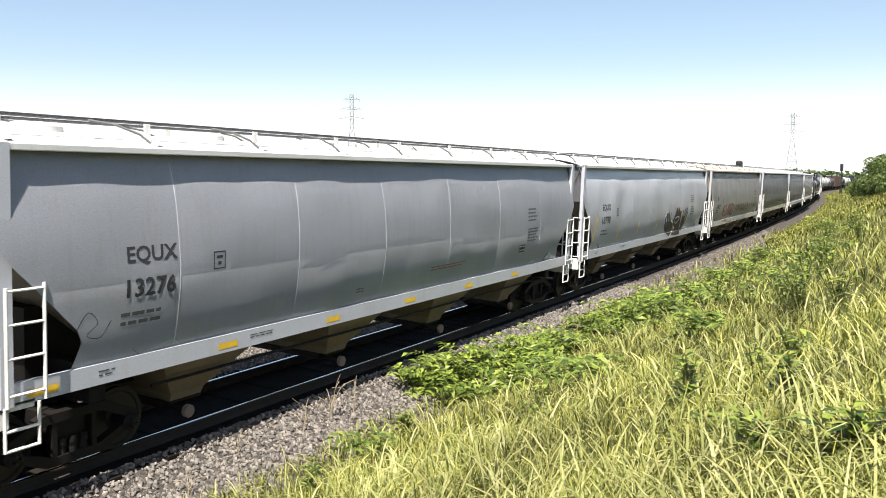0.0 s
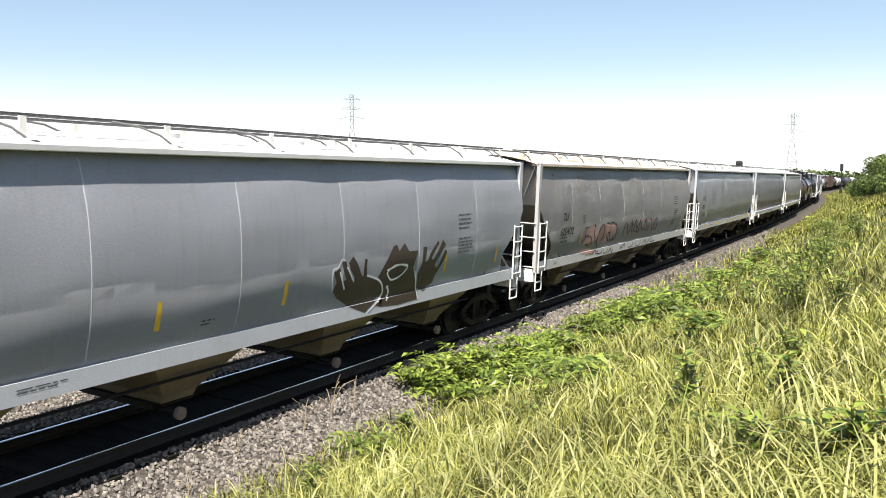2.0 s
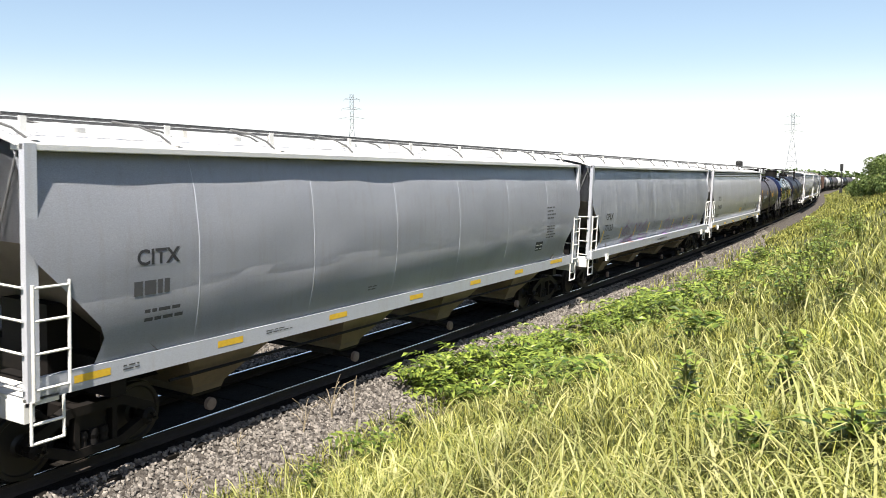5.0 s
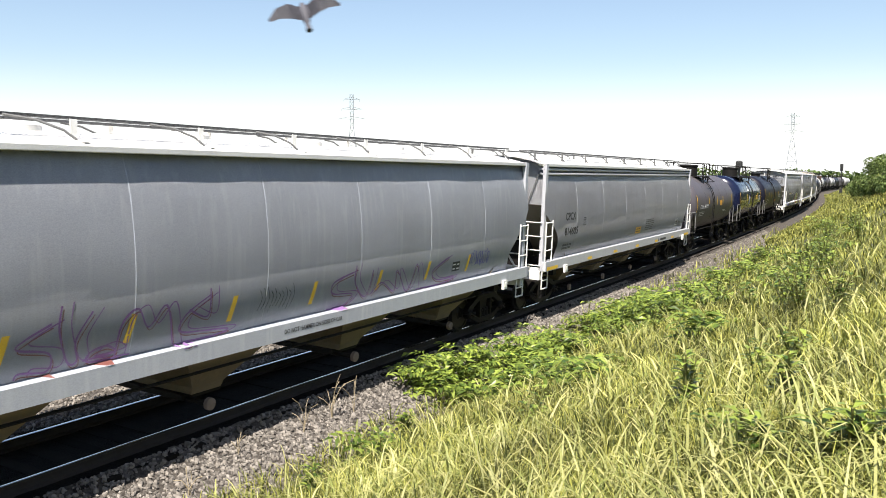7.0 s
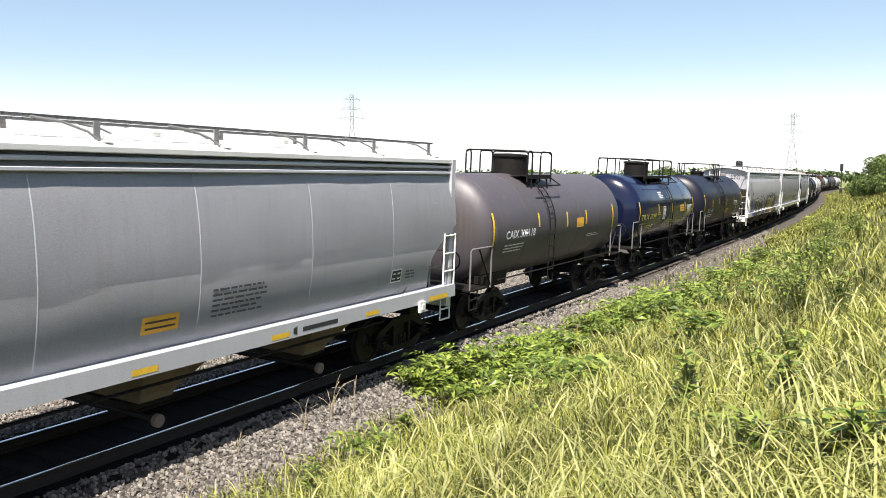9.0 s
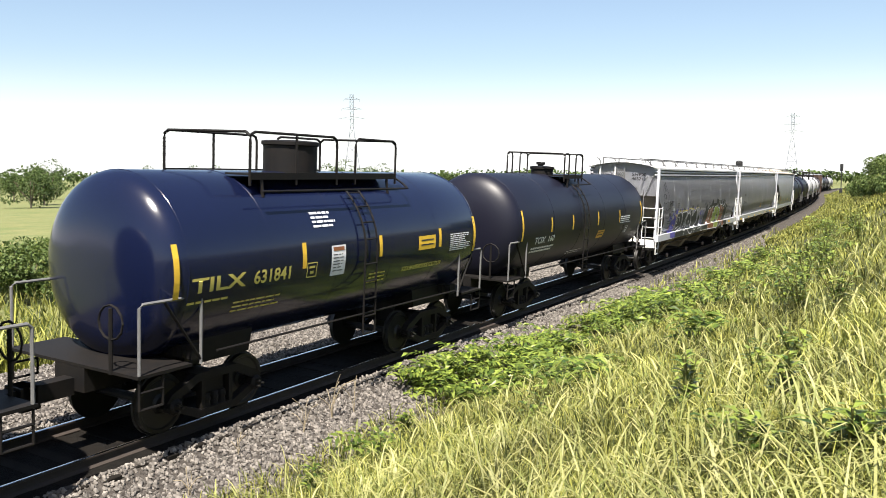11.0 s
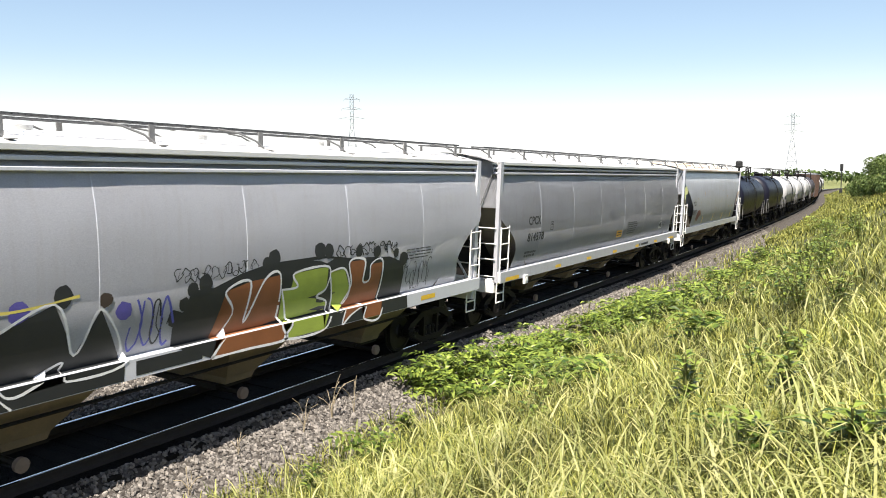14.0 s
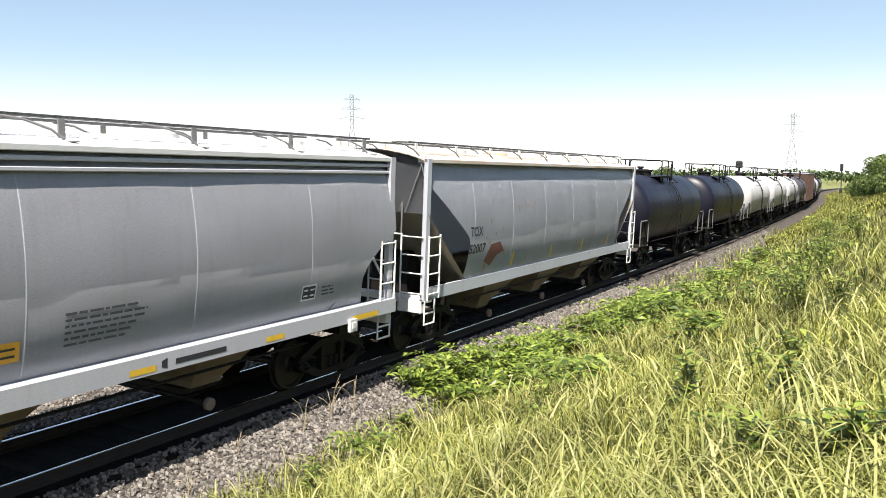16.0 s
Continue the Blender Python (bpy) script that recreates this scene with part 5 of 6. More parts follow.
def blades(points, length, width, bend_by, name, material):
    """Bent tapering blades, one mesh. points: n x 3 roots; arrays of length, width and bend."""
    n = len(points)
    az, az2 = GR.uniform(0, 2 * np.pi, n), GR.uniform(0, 2 * np.pi, n)
    out = np.stack([np.cos(az), np.sin(az), np.zeros(n)], 1)
    side = np.stack([-np.sin(az + 0.5 * np.sin(az2)), np.cos(az + 0.5 * np.sin(az2)), np.zeros(n)], 1)
    up = np.array([0, 0, 1.0])
    verts = np.empty((n, 9, 3))
    for k, (f, w) in enumerate(((0, 0.8), (0.36, 1.0), (0.70, 0.75), (0.9, 0.4))):
        a = bend_by * f
        c = points + out * (length * (f * np.sin(a) * 0.75))[:, None] + up * (length * f * np.cos(a * 0.85))[:, None]
        verts[:, 2 * k] = c - side * (width * w / 2)[:, None]
        verts[:, 2 * k + 1] = c + side * (width * w / 2)[:, None]
    a = bend_by
    verts[:, 8] = points + out * (length * np.sin(a) * 0.8)[:, None] + up * (length * np.cos(a * 0.95))[:, None]
    idx = np.arange(n)[:, None] * 9
    quads = np.concatenate([idx + np.array([[0, 1, 3, 2]]), idx + np.array([[2, 3, 5, 4]]), idx + np.array([[4, 5, 7, 6]])])
    tris = idx + np.array([[6, 7, 8]])
    me = bpy.data.meshes.new(name)
    me.from_pydata(verts.reshape(-1, 3).tolist(), [], quads.tolist() + tris.tolist())
    me.materials.append(material)
    return new(name, me)


def scatter(n, near, far, power, off0, off1, turn0=-8, turn1=85):
    """Roots on the bank, thinning out with the distance from its foot path."""
    pts, dist = [], []
    while len(pts) < n:
        u = GR.uniform(0, 1)
        r = (near ** (1 - power) + u * (far ** (1 - power) - near ** (1 - power))) ** (1 / (1 - power))
        a = math.radians(GR.uniform(turn0, turn1))
        x, y = r * math.cos(a), -10.64 + r * math.sin(a)
        off = y - bend(x)
        edge = off1 + 0.35 * noise.noise((x * 0.8, 0, 5.0)) + 0.6 * step(x, 13, 21)
        if off0 < off < edge:
            pts.append((x, y, height(x, off) - 0.02))
            dist.append(r)
    return np.array(pts), np.array(dist)


pts, dist = scatter(150000, 2.2, 75, 1.35, -16, -2.5)
n = len(pts)
tagged(blades(pts, GR.uniform(0.13, 0.36, n) * (1 + dist / 90), GR.uniform(0.004, 0.008, n) * (0.8 + dist / 7), GR.uniform(0.2, 1.5, n), "grass", M_GRASS),
       "dense yellow-green summer grass on the bank", "grass", kind="stuff")
pts, dist = scatter(15000, 2.4, 40, 1.3, -14, -2.5)
n = len(pts)
tagged(blades(pts, GR.uniform(0.35, 0.68, n), GR.uniform(0.008, 0.019, n) * (0.8 + dist / 14), GR.uniform(0.6, 2.1, n), "long_grass", M_STRAW),
       "pale arching blades of long grass among the meadow", "grass", kind="stuff")
pts, dist = scatter(30000, 60, 240, 1.3, -30, -3.2, 0, 14)
n = len(pts)
tagged(blades(pts, GR.uniform(0.3, 0.6, n), GR.uniform(0.05, 0.12, n), GR.uniform(0.2, 1.4, n), "far_grass", M_GRASS),
       "summer grass farther along the bank", "grass", kind="stuff")
pts, dist = scatter(45000, 1.6, 40, 1.1, -30, -2.6, 80, 355)
n = len(pts)
tagged(blades(pts, GR.uniform(0.15, 0.4, n), GR.uniform(0.01, 0.025, n), GR.uniform(0.2, 1.5, n), "grass", M_GRASS),
       "summer grass over the rest of the bank", "grass", kind="stuff")
# weeds beyond the line
fp = []
while len(fp) < 26000:
    x, o = GR.uniform(5, 60), 7.5 + 40 * GR.uniform(0, 1) ** 2
    fp.append((x, o + bend(x), height(x, o) - 0.02))
fp = np.array(fp)
n = len(fp)
tagged(blades(fp, GR.uniform(0.5, 1.3, n), GR.uniform(0.03, 0.08, n), GR.uniform(0.2, 1.3, n), "tall_weeds", M_GRASS),
       "tall green weeds beyond the track", "weeds", kind="stuff")


def stones(name, n, s0, s1, o0, o1, seed):
    """Loose crushed stones, all turned and sized differently, in one mesh."""
    r = np.random.default_rng(seed)
    t = (1 + 5 ** 0.5) / 2
    v = np.array([(-1, t, 0), (1, t, 0), (-1, -t, 0), (1, -t, 0), (0, -1, t), (0, 1, t), (0, -1, -t), (0, 1, -t), (t, 0, -1), (t, 0, 1), (-t, 0, -1), (-t, 0, 1)]) / 1.9
    f = np.array([(0, 11, 5), (0, 5, 1), (0, 1, 7), (0, 7, 10), (0, 10, 11), (1, 5, 9), (5, 11, 4), (11, 10, 2), (10, 7, 6), (7, 1, 8),
                  (3, 9, 4), (3, 4, 2), (3, 2, 6), (3, 6, 8), (3, 8, 9), (4, 9, 5), (2, 4, 11), (6, 2, 10), (8, 6, 7), (9, 8, 1)])
    s, o = r.uniform(s0, s1, n), r.uniform(o0, o1, n)
    base = np.array([(a, b + bend(a), height(a, b)) for a, b in zip(s, o)])
    size = r.uniform(0.020, 0.044, n)
    vv = v[None] * r.uniform(0.6, 1.35, (n, 12, 1)) * size[:, None, None] * r.uniform(0.6, 1.3, (n, 1, 3))
    vv += (base + np.stack([np.zeros(n), np.zeros(n), r.uniform(-0.01, 0.025, n)], 1))[:, None]
    me = bpy.data.meshes.new(name)
    me.from_pydata(vv.reshape(-1, 3).tolist(), [], (f[None] + (np.arange(n) * 12)[:, None, None]).reshape(-1, 3).tolist())
    me.materials.append(M_STONE)
    return tagged(new(name, me), "loose grey-pink crushed stone ballast beside the track", "ballast", kind="stuff")


stones("ballast_stones", 26000, 3, 32, -3.1, -1.1, 1)
stones("ballast_stones", 30000, 6, 40, 1.2, 6.2, 2)
stones("ballast_stones", 6000, 32, 70, -3.0, -1.4, 3)


def leaf_quad(verts, faces, p, d, up, length, width):
    """One folded leaf, four faces."""
    s = d.cross(up)
    s = s.normalized() if s.length > 1e-6 else Vector((1, 0, 0))
    i = len(verts)
    droop = Vector((0, 0, -1))
    verts += [p, p + d * length * 0.45 + s * width / 2 + up * width * 0.12, p + d * length * 0.45 - s * width / 2 + up * width * 0.12,
              p + d * length * 0.5, p + d * length + droop * length * 0.22]
    faces += [(i, i + 1, i + 3), (i, i + 3, i + 2), (i + 3, i + 1, i + 4), (i + 3, i + 4, i + 2)]


def leafy_weed(s, off, tall, spread_by, stems, seed, compound=False):
    """A weed of several stems set with leaves; compound: fronds of paired leaflets."""
    r = random.Random(seed)
    base = Vector((s, off + bend(s), height(s, off) - 0.03))
    bm = bmesh.new()
    verts, faces = [], []
    for k in range(round(stems * (0.65 if compound else 1.4))):
        a = r.uniform(0, 6.283)
        lean = r.uniform(0.1, 1) * spread_by
        h = (tall if compound else tall * 1.25) * r.uniform(0.7, 1.1)
        top = base + Vector((math.cos(a) * lean, math.sin(a) * lean, h))
        mid = base + Vector((math.cos(a) * lean * 0.35, math.sin(a) * lean * 0.35, h * 0.55))
        tube(bm, [base + Vector((r.uniform(-.05, .05), r.uniform(-.05, .05), 0)), mid, top], 0.007, 4)
        n = 10 if not compound else 6
        for j in range(n):
            f = 0.3 + 0.7 * j / (n - 1)
            p = mid.lerp(top, (f - 0.55) / 0.45) if f > 0.55 else base.lerp(mid, f / 0.55)
            b = a + j * 2.4 + r.uniform(-.4, .4)
            d = Vector((math.cos(b), math.sin(b), r.uniform(0.15, 0.7))).normalized()
            if compound:
                ln = r.uniform(0.45, 0.75)
                for q in range(6):
                    c = p + d * ln * (q + 1) / 6 + Vector((0, 0, -0.22 * ((q + 1) / 6) ** 2))
                    for sg in (-1, 1):
                        e = (d * 0.5 + d.cross(Vector((0, 0, 1))) * sg).normalized()
                        leaf_quad(verts, faces, c, (e + Vector((0, 0, r.uniform(-0.5, 0.25)))).normalized(), Vector((r.gauss(0, .4), r.gauss(0, .4), 1)).normalized(), r.uniform(0.17, 0.27), r.uniform(0.06, 0.09))
            else:
                leaf_quad(verts, faces, p, d, Vector((0, 0, 1)), r.uniform(0.13, 0.24) * (1.3 - 0.5 * f), r.uniform(0.05, 0.08))
    bmesh.ops.translate(bm, verts=bm.verts[:], vec=-base)
    e = new("leafy_weed")
    e.empty_display_size = 0.1
    e.location = base
    tagged(e, "leafy green weed with paired leaflets on the grassy bank" if compound else "upright leafy green weed growing in the grass", "weed", "leafy weeds on the bank")
    tagged(part("stem", bm, M_STEM, e), kind="stuff")
    me = bpy.data.meshes.new("leaves")
    me.from_pydata([v - base for v in verts], [], faces)
    me.materials.append(M_LEAF)
    o = new("leaves", me)
    o.parent = e
    return e


for i, (s, o, tall, wide, k, comp) in enumerate((
        (14.5, -2.15, 0.5, 0.45, 7, True), (15.3, -2.15, 0.58, 0.5, 8, True), (16.2, -2.3, 0.62, 0.5, 8, True), (17.2, -2.5, 0.65, 0.55, 8, True),
        (18.3, -2.7, 0.65, 0.5, 8, True), (19.4, -2.8, 0.6, 0.5, 7, True), (15.9, -2.95, 0.6, 0.5, 8, True), (17.3, -3.3, 0.62, 0.5, 8, True), (18.8, -3.7, 0.6, 0.5, 7, True),
        (14.4, -3.2, 0.5, 0.45, 6, True), (16.0, -4.0, 0.5, 0.45, 6, True), (13.8, -4.4, 0.45, 0.4, 5, True),
        (22.8, -2.75, 0.62, 0.5, 7, True), (24.4, -2.9, 0.65, 0.5, 7, True), (22.4, -3.7, 0.65, 0.5, 7, True), (21.5, -4.5, 0.65, 0.5, 7, True),
        (20.6, -5.2, 0.65, 0.5, 7, True), (19.7, -5.9, 0.65, 0.5, 7, True), (18.9, -6.6, 0.62, 0.5, 7, True), (26.2, -3.2, 0.65, 0.5, 7, True), (28.4, -3.1, 0.65, 0.5, 7, True), (24.0, -4.6, 0.65, 0.5, 7, True), (22.6, -5.8, 0.65, 0.5, 7, True),
        (17.6, -7.4, 0.65, 0.4, 6, False), (14.0, -9.05, 0.55, 0.35, 6, False), (13.0, -9.35, 0.6, 0.3, 5, False), (15.6, -9.2, 0.6, 0.4, 6, False),
        (17.2, -9.4, 0.55, 0.4, 6, False), (11.8, -9.95, 0.5, 0.3, 5, False), (18.5, -8.8, 0.6, 0.4, 6, False), (20.4, -9.1, 0.6, 0.4, 6, False),
        (22.4, -9.0, 0.6, 0.5, 6, False), (25.0, -9.6, 0.7, 0.5, 7, False), (7.4, -9.0, 0.46, 0.16, 4, False), (7.0, -9.9, 0.34, 0.2, 4, False),
        (8.6, -9.75, 0.36, 0.2, 4, False), (4.75, -10.45, 0.34, 0.2, 6, False), (4.6, -10.7, 0.3, 0.2, 5, False), (5.3, -9.9, 0.26, 0.22, 5, False),
        (5.9, -9.6, 0.24, 0.2, 5, False), (12.1, -3.1, 0.36, 0.25, 5, False), (27.0, -6.4, 0.6, 0.5, 6, True), (29.0, -5.2, 0.6, 0.5, 6, True),
        (33.0, -6.0, 0.7, 0.6, 7, True), (30.0, -8.5, 0.7, 0.6, 7, False), (36.0, -8.0, 0.7, 0.6, 7, False), (42.0, -8.6, 0.8, 0.7, 8, False), (50.0, -7.0, 0.8, 0.7, 8, True))):
    leafy_weed(s, o, tall, wide, k, 100 + i, comp)

rp = random.Random(31)
for i in range(46):
    s, o = rp.uniform(8, 34), rp.uniform(-10.2, -3.4)
    leafy_weed(s, o, rp.uniform(0.35, 0.55), rp.uniform(0.15, 0.35), rp.randint(2, 4), 300 + i, rp.random() < 0.35)


def dry_weed(s, off, tall, seed, n=6):
    """Dead stalks at the foot of the ballast."""
    r = random.Random(seed)
    base = place(s, off)
    e = new("dry_weed")
    e.empty_display_size = 0.1
    e.location = base
    tagged(e, "bleached dry weed stalks at the edge of the ballast", "dry weed", "dry weeds beside the track")
    for k in range(n):
        a, l = r.uniform(0, 6.283), tall * r.uniform(0.5, 1.0)
        bow = r.uniform(0.1, 1.2)
        d = Vector((math.cos(a), math.sin(a), 0))
        pts = [d * (bow * l * 0.7 * q ** 2) + Vector((r.uniform(-.03, .03), 0, l * (q - 0.45 * bow * q ** 3))) for q in (0, 0.25, 0.5, 0.75, 1)]
        bm = bmesh.new()
        tube(bm, pts, 0.007, 4)
        part("stalk", bm, M_DRY, e)
    return e


for i, (s, o, h, k) in enumerate(((11.75, -1.75, 1.05, 8), (12.3, -1.85, 0.95, 4), (10.9, -1.8, 0.85, 4), (9.4, -1.7, 0.5, 4), (8.0, -2.1, 0.7, 4), (20.6, -2.1, 0.4, 3))):
    dry_weed(s, o, h, 200 + i, k)
# ---- trees, bushes, pylons, signals ----
def clump_crown(verts, faces, centre, radius, flat, n, leaf, r):
    """Leaf clumps scattered through an uneven volume."""
    lobes = [(Vector((r.gauss(0, .5), r.gauss(0, .5), r.gauss(0, .4))) * radius * 0.8, r.uniform(0.35, 0.6) * radius) for _ in range(9)]
    for _ in range(n):
        c, q = r.choice(lobes)
        d = Vector((r.gauss(0, 1), r.gauss(0, 1), r.gauss(0, 1))).normalized()
        p = centre + c + d * q * r.uniform(0.75, 1.05)
        p.z = centre.z + (p.z - centre.z) * flat
        leaf_quad(verts, faces, p, (d + Vector((r.gauss(0, .6), r.gauss(0, .6), r.gauss(0, .4)))).normalized(), Vector((r.gauss(0, .5), r.gauss(0, .5), 1)).normalized(), leaf * r.uniform(0.6, 1.3), leaf * r.uniform(0.5, 0.9))


@lru_cache(maxsize=None)
def tree_kind(seed, tall, wide, trunk_h, n, leaf, bush):
    r = random.Random(seed)
    verts, faces = [], []
    clump_crown(verts, faces, Vector((0, 0, trunk_h + (tall - trunk_h) * 0.5)), wide / 2, (tall - trunk_h) / wide, n, leaf, r)
    me = bpy.data.meshes.new("crown")
    me.from_pydata(verts, [], faces)
    me.materials.append(M_BUSH if bush else M_CROWN)
    bm = bmesh.new()
    tube(bm, [(0, 0, -0.3), (0.05, 0, trunk_h * 0.6), (0, 0.1, tall * 0.7)], tall * 0.018, 7)
    for k in range(5):
        a = k * 1.26
        tube(bm, [(0, 0, trunk_h * (0.7 + 0.1 * k)), (math.cos(a) * wide * 0.2, math.sin(a) * wide * 0.2, trunk_h + (tall - trunk_h) * 0.3), (math.cos(a) * wide * 0.33, math.sin(a) * wide * 0.33, trunk_h + (tall - trunk_h) * 0.6)], tall * 0.009, 5)
    o = part("trunk", bm, M_BARK)
    scene.collection.objects.unlink(o)
    return o.data, me


def tree(p, kind, turn, size, name="tree", label="", group=""):
    tr, cr = tree_kind(*kind)
    e = new(name)
    e.empty_display_size = 0.5
    e.matrix_basis = Matrix.Translation(p) @ Matrix.Rotation(turn, 4, 'Z') @ Matrix.Scale(size, 4)
    tagged(e, label, name, group)
    for nm, me in (("trunk" if name == "tree" else "branches", tr), ("crown", cr)):
        o = new(nm, me)
        o.parent = e
    return e


KINDS = ((1, 8.0, 7.5, 1.6, 2600, 0.42, False), (2, 10.0, 7.0, 2.0, 2800, 0.45, False), (3, 7.0, 8.5, 1.2, 2600, 0.42, False))
BUSHES = ((11, 3.2, 4.6, 0.3, 3000, 0.22, True), (12, 2.6, 3.6, 0.2, 2600, 0.20, True))
rr = random.Random(12)
for i in range(46):
    a = radians(rr.uniform(33, 92)) if i < 22 else radians(rr.uniform(12, 60))
    d = rr.uniform(170, 330) if i < 30 else rr.uniform(260, 420)
    x, y = d * math.cos(a), -10 + d * math.sin(a)
    o = y - bend(min(x, 420)) * (1.0 if y < 40 else max(0, 1 - (y - 40) / 300))
    if o > 30:
        tree(Vector((x, y, height(x, o) - 0.1)), KINDS[i % 3], rr.uniform(0, 6), rr.uniform(0.55, 1.1), "tree", "dark green leafy tree in the fields beyond the line", "trees in the fields")
for i, (x, o, k) in enumerate(((40, -11.6, 0.55), (46, -12.4, 0.75), (51, -11.8, 0.7), (57, -12.8, 0.9), (62, -11.9, 0.7), (68, -12.6, 0.95), (75, -12.0, 0.8), (82, -12.9, 1.0),
                               (90, -12.2, 0.9), (100, -12.8, 1.05), (112, -12.4, 1.0), (126, -12.8, 1.1), (142, -12.5, 1.1), (160, -12.8, 1.2), (180, -12.4, 1.2), (200, -12.0, 1.2), (48, -14, 0.9), (60, -15, 1.1), (72, -15, 1.1), (88, -15.5, 1.2),
                               (80, -10.2, 0.7), (90, -9.4, 0.8), (100, -8.8, 0.75), (110, -8.1, 0.7), (120, -7.5, 0.6), (130, -7.4, 0.55), (145, -7.4, 0.55), (160, -7.6, 0.55), (175, -8.0, 0.6))):
    tree(place(x, o), BUSHES[i % 2], rr.uniform(0, 6), k * 1.15, "bush", "dense green bush along the top of the bank", "bushes along the bank")
# weedy shrubs beyond the far ballast, seen between cars
for i in range(14):
    tree(place(rr.uniform(14, 60), rr.uniform(18, 40)), BUSHES[i % 2], rr.uniform(0, 6), rr.uniform(0.5, 0.9), "bush", "low green shrub beyond the track", "shrubs beyond the line")
# far woods along the skyline
verts, faces = [], []
rw = random.Random(77)
for i in range(420):
    a = radians(-6 + 112 * i / 420)
    d = rw.uniform(620, 760)
    h = rw.uniform(5, 9.5) * (0.75 + 0.5 * noise.noise((i * 0.05, 0, 0)))
    clump_crown(verts, faces, Vector((d * math.cos(a), -10 + d * math.sin(a), 3 + h / 2)), h * 0.8, 0.7, 42, 3.2, rw)
me = bpy.data.meshes.new("far_woods")
me.from_pydata(verts, [], faces)
me.materials.append(M_CROWN)
tagged(new("far_woods", me), "low dark green woods along the horizon", "woods", kind="stuff")

M_LATTICE = surface("galvanised_lattice", (0.19, 0.21, 0.245), 0.6, metal=0.0, scale=2)
M_SIGNAL = surface("matt_black_signal", (0.02, 0.02, 0.02), 0.6, scale=6)


def pylon(x, y, z, tall, turn):
    """Lattice transmission tower with three pairs of arms."""
    e = new("pylon")
    e.matrix_basis = Matrix.Translation((x, y, z)) @ Matrix.Rotation(turn, 4, 'Z')
    tagged(e, "pale steel lattice transmission tower with three crossarms", "pylon", "pylons on the skyline")

    def half(q):
        return tall * (0.085 * (1 - q / 0.62) + 0.020) if q < 0.62 else tall * 0.020
    lv = [0, 0.16, 0.3, 0.42, 0.52, 0.62, 0.70, 0.78, 0.86, 0.93, 1.0]
    for sx in (-1, 1):
        for sy in (-1, 1):
            bm = bmesh.new()
            tube(bm, [(sx * half(q), sy * half(q), q * tall) for q in lv], 0.13, 4)
            part("leg", bm, M_LATTICE, e)
    for a, b in zip(lv, lv[1:]):
        bm = bmesh.new()
        for k in range(4):
            c, s = ((1, 1), (-1, 1), (-1, -1), (1, -1))[k], ((-1, 1), (-1, -1), (1, -1), (1, 1))[k]
            tube(bm, [(c[0] * half(a), c[1] * half(a), a * tall), (s[0] * half(b), s[1] * half(b), b * tall)], 0.07, 3)
            tube(bm, [(s[0] * half(a), s[1] * half(a), a * tall), (c[0] * half(b), c[1] * half(b), b * tall)], 0.07, 3)
            tube(bm, [(c[0] * half(b), c[1] * half(b), b * tall), (s[0] * half(b), s[1] * half(b), b * tall)], 0.06, 3)
        part("bracing", bm, M_LATTICE, e)
    for q, w in ((0.72, 0.15), (0.83, 0.115), (0.94, 0.09)):
        bm = bmesh.new()
        for sg in (-1, 1):
            for sy in (-1, 1):
                tube(bm, [(0, sy * half(q), q * tall), (sg * w * tall, 0, q * tall + 0.3)], 0.08, 3)
                tube(bm, [(0, sy * half(q), q * tall + 1.5), (sg * w * tall, 0, q * tall + 0.3)], 0.07, 3)
            tube(bm, [(sg * w * tall, 0, q * tall + 0.3), (sg * w * tall, 0, q * tall - 1.2)], 0.06, 3)
        part("crossarm", bm, M_LATTICE, e)
    return e


def at_px(turn_deg, d):
    a = radians(turn_deg)
    return d * math.cos(a), -10.64 + d * math.sin(a)


x, y = at_px(29.227 + 6.24, 470)
pylon(x, y, 2.0, 49, radians(35.5 + 90))
x, y = at_px(29.227 - 22.87, 600)
pylon(x, y, 1.0, 46, radians(6.4 + 90))


def rail_signal(s, off, tall, label, head):
    e = new("rail_signal")
    p = place(s, off)
    e.location = p
    tagged(e, label, "rail signal", "signals along the line")
    bm = bmesh.new()
    tube(bm, [(0, 0, -0.3), (0, 0, tall - 0.4)], 0.09, 8)
    part("mast", bm, M_SIGNAL, e)
    bm = bmesh.new()
    lathe(bm, [(tall - head, 0.08), (tall - head + 0.08, 0.33), (tall - 0.12, 0.33), (tall, 0.15)], 'z', 12)
    hd = part("signal_head", bm, M_SIGNAL, e, "black round-backed signal head", smooth=True)
    bm = bmesh.new()
    for k in range(2):
        z = tall - head * (0.35 + 0.35 * k)
        lathe(bm, [(-0.55, 0.16), (-0.3, 0.16), (-0.3, 0.12)], 'x', 10, (0, 0, z))
    part("hood", bm, M_SIGNAL, hd)
    bm = bmesh.new()
    box(bm, -0.35, 0.35, -0.3, 0.3, -0.2, 1.2)
    part("base_case", bm, M_SIGNAL, e)


rail_signal(84.0, 2.75, 5.75, "black signal head on a mast beyond the train", 0.75)
rail_signal(200.0, -5.6, 6.6, "tall black signal on a mast beside the line", 1.7)

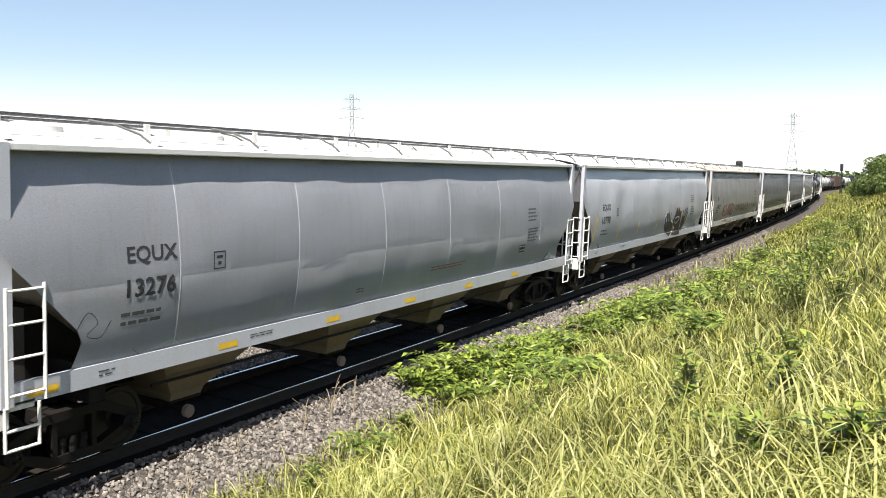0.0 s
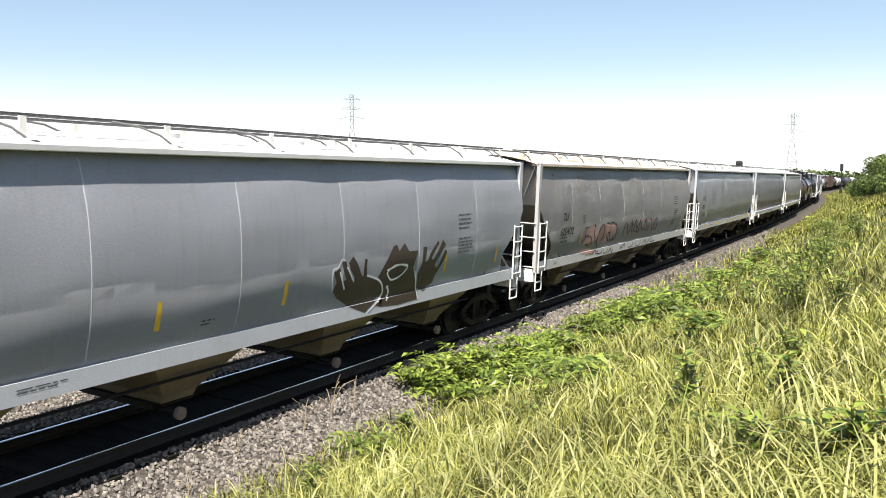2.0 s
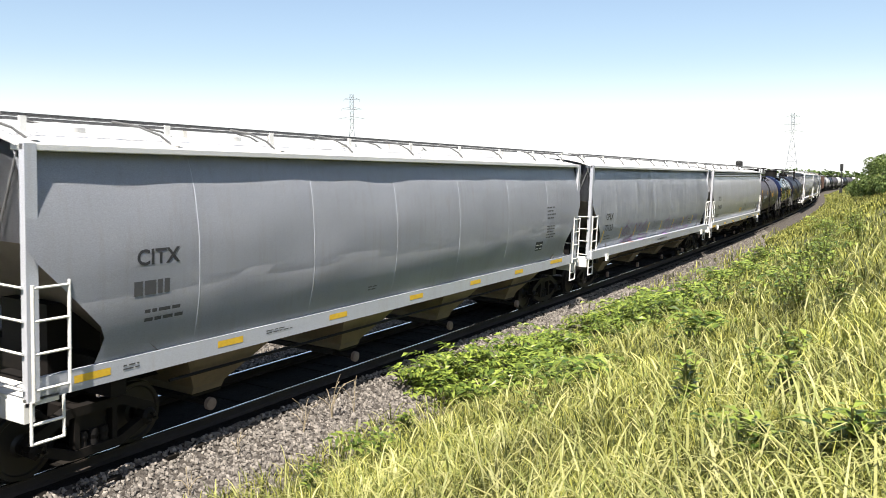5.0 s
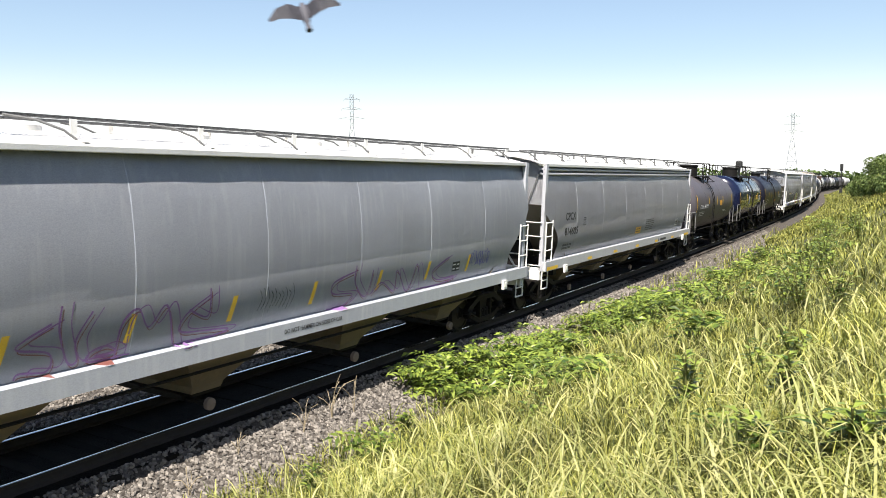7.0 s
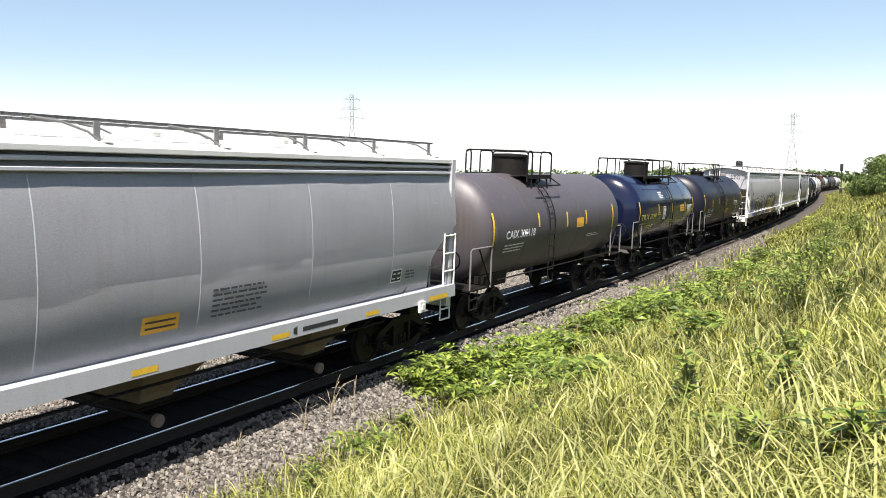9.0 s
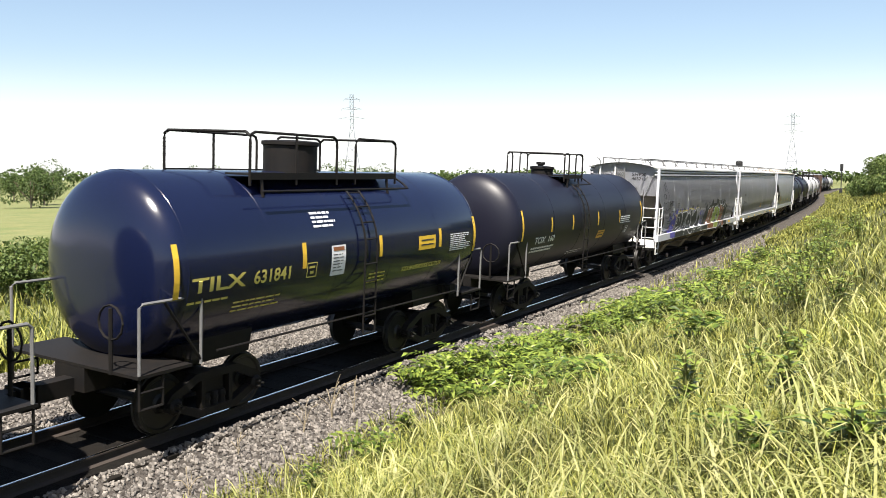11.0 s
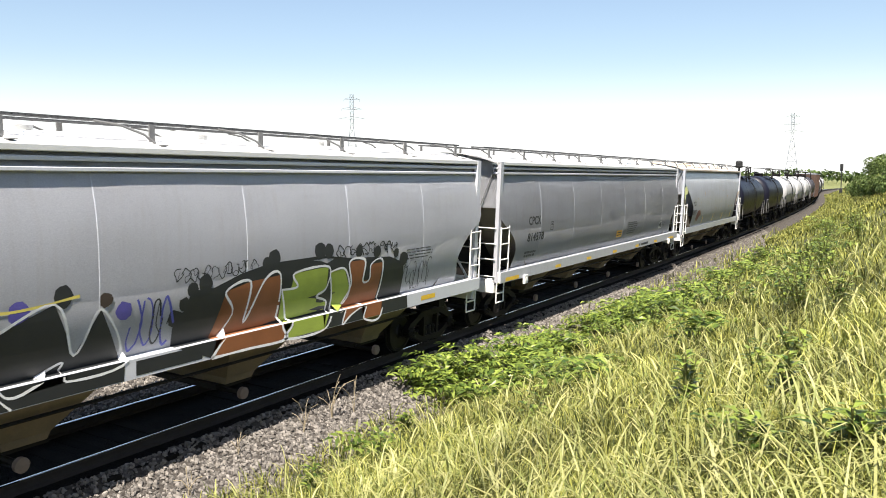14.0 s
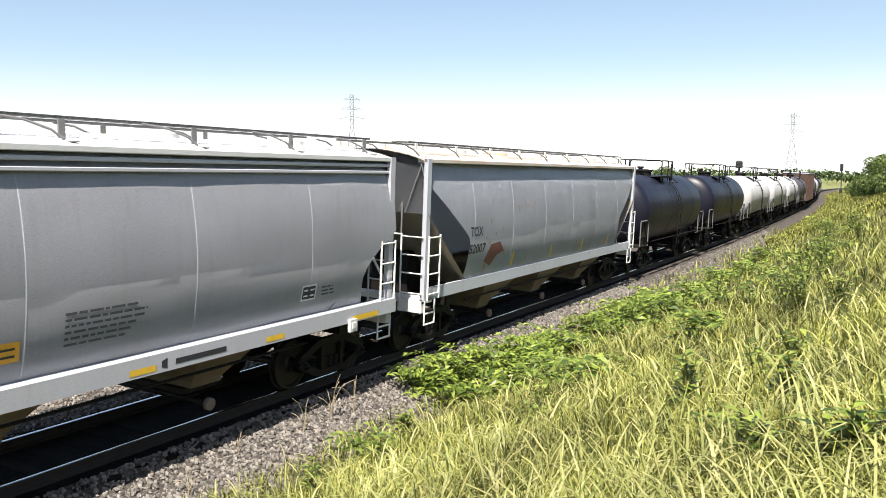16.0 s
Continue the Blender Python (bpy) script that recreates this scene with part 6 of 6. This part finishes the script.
# bird that crosses the top of the view
M_BIRD = surface("dark_bird_plumage", (0.05, 0.05, 0.065), 0.7, scale=30, amount=0.5)
BIRD = new("bird")
tagged(BIRD, "small dark bird in flight with spread wings", "bird")
bm = bmesh.new()
lathe(bm, [(-0.085, 0.004), (-0.07, 0.016), (-0.04, 0.026), (0.0, 0.03), (0.05, 0.02), (0.075, 0.012), (0.12, 0.018), (0.125, 0.002)], 'x', 10)
part("body", bm, M_BIRD, BIRD, smooth=True)
WINGS = []
for sg in (-1, 1):
    bm = bmesh.new()
    v = sheet(bm, [[(-0.045, sg * 0.02, 0.008), (0.05, sg * 0.02, 0.004)], [(-0.06, sg * 0.09, 0.02), (0.045, sg * 0.09, 0.014)], [(-0.03, sg * 0.16, 0.012), (0.04, sg * 0.15, 0.008)], [(0.03, sg * 0.21, -0.01), (0.045, sg * 0.205, -0.012)]])
    bmesh.ops.solidify(bm, geom=bm.faces[:], thickness=0.004)
    w = part("wing", bm, M_BIRD, BIRD)
    WINGS.append((w, sg))
# ---- what moves ----
def motions():
    """The train runs past at an even pace with turning wheels, and a bird crosses the sky."""
    near = {car.name for car, s0 in TRAIN[:13]}
    for car, s0 in TRAIN:
        walk(car, [(t * 0.5, on_line(s0 - SPEED * t * 0.5 + LAG.get(t * 0.5, 0.0))) for t in range(33)])
    spin = SPEED / 0.457 / FPS
    for wheel, dx in WHEELS:
        if wheel.parent.parent.name in near:
            walk(wheel, [(k / FPS, Matrix.Translation((dx, 0, 0.457)) @ Matrix.Rotation(-spin * k, 4, 'Y')) for k in range(481)])
    across = Vector((math.sin(YAW), -math.cos(YAW), 0))
    above = across.cross(AXIS)
    spot = EYE + AXIS * 4.6 + across * (-0.77) + above * 1.315
    level = Vector((0, 0, 1))
    nose = (AXIS * -0.35 + above * -0.75 + across * 0.25).normalized()
    wing_axis = (across - nose * across.dot(nose)).normalized()
    back = nose.cross(wing_axis)
    face = Matrix((nose, wing_axis, back)).transposed().to_4x4()
    legs = ((0.0, -131.0, 4.0), (6.5, -9.5, 1.1), (6.9, -1.95, 0.25), (7.0, 0.0, 0.0), (7.1, 1.95, 0.45), (7.5, 9.5, 2.6), (16.0, 171.0, 40.0))
    walk(BIRD, [(t, Matrix.Translation(spot + across * a + level * b) @ face) for t, a, b in legs])
    for wing, sg in WINGS:
        walk(wing, [(k * 0.1, Matrix.Rotation(radians(sg * (4 + 16 * math.sin(k * 1.9))), 4, 'X')) for k in range(161)])


motions()
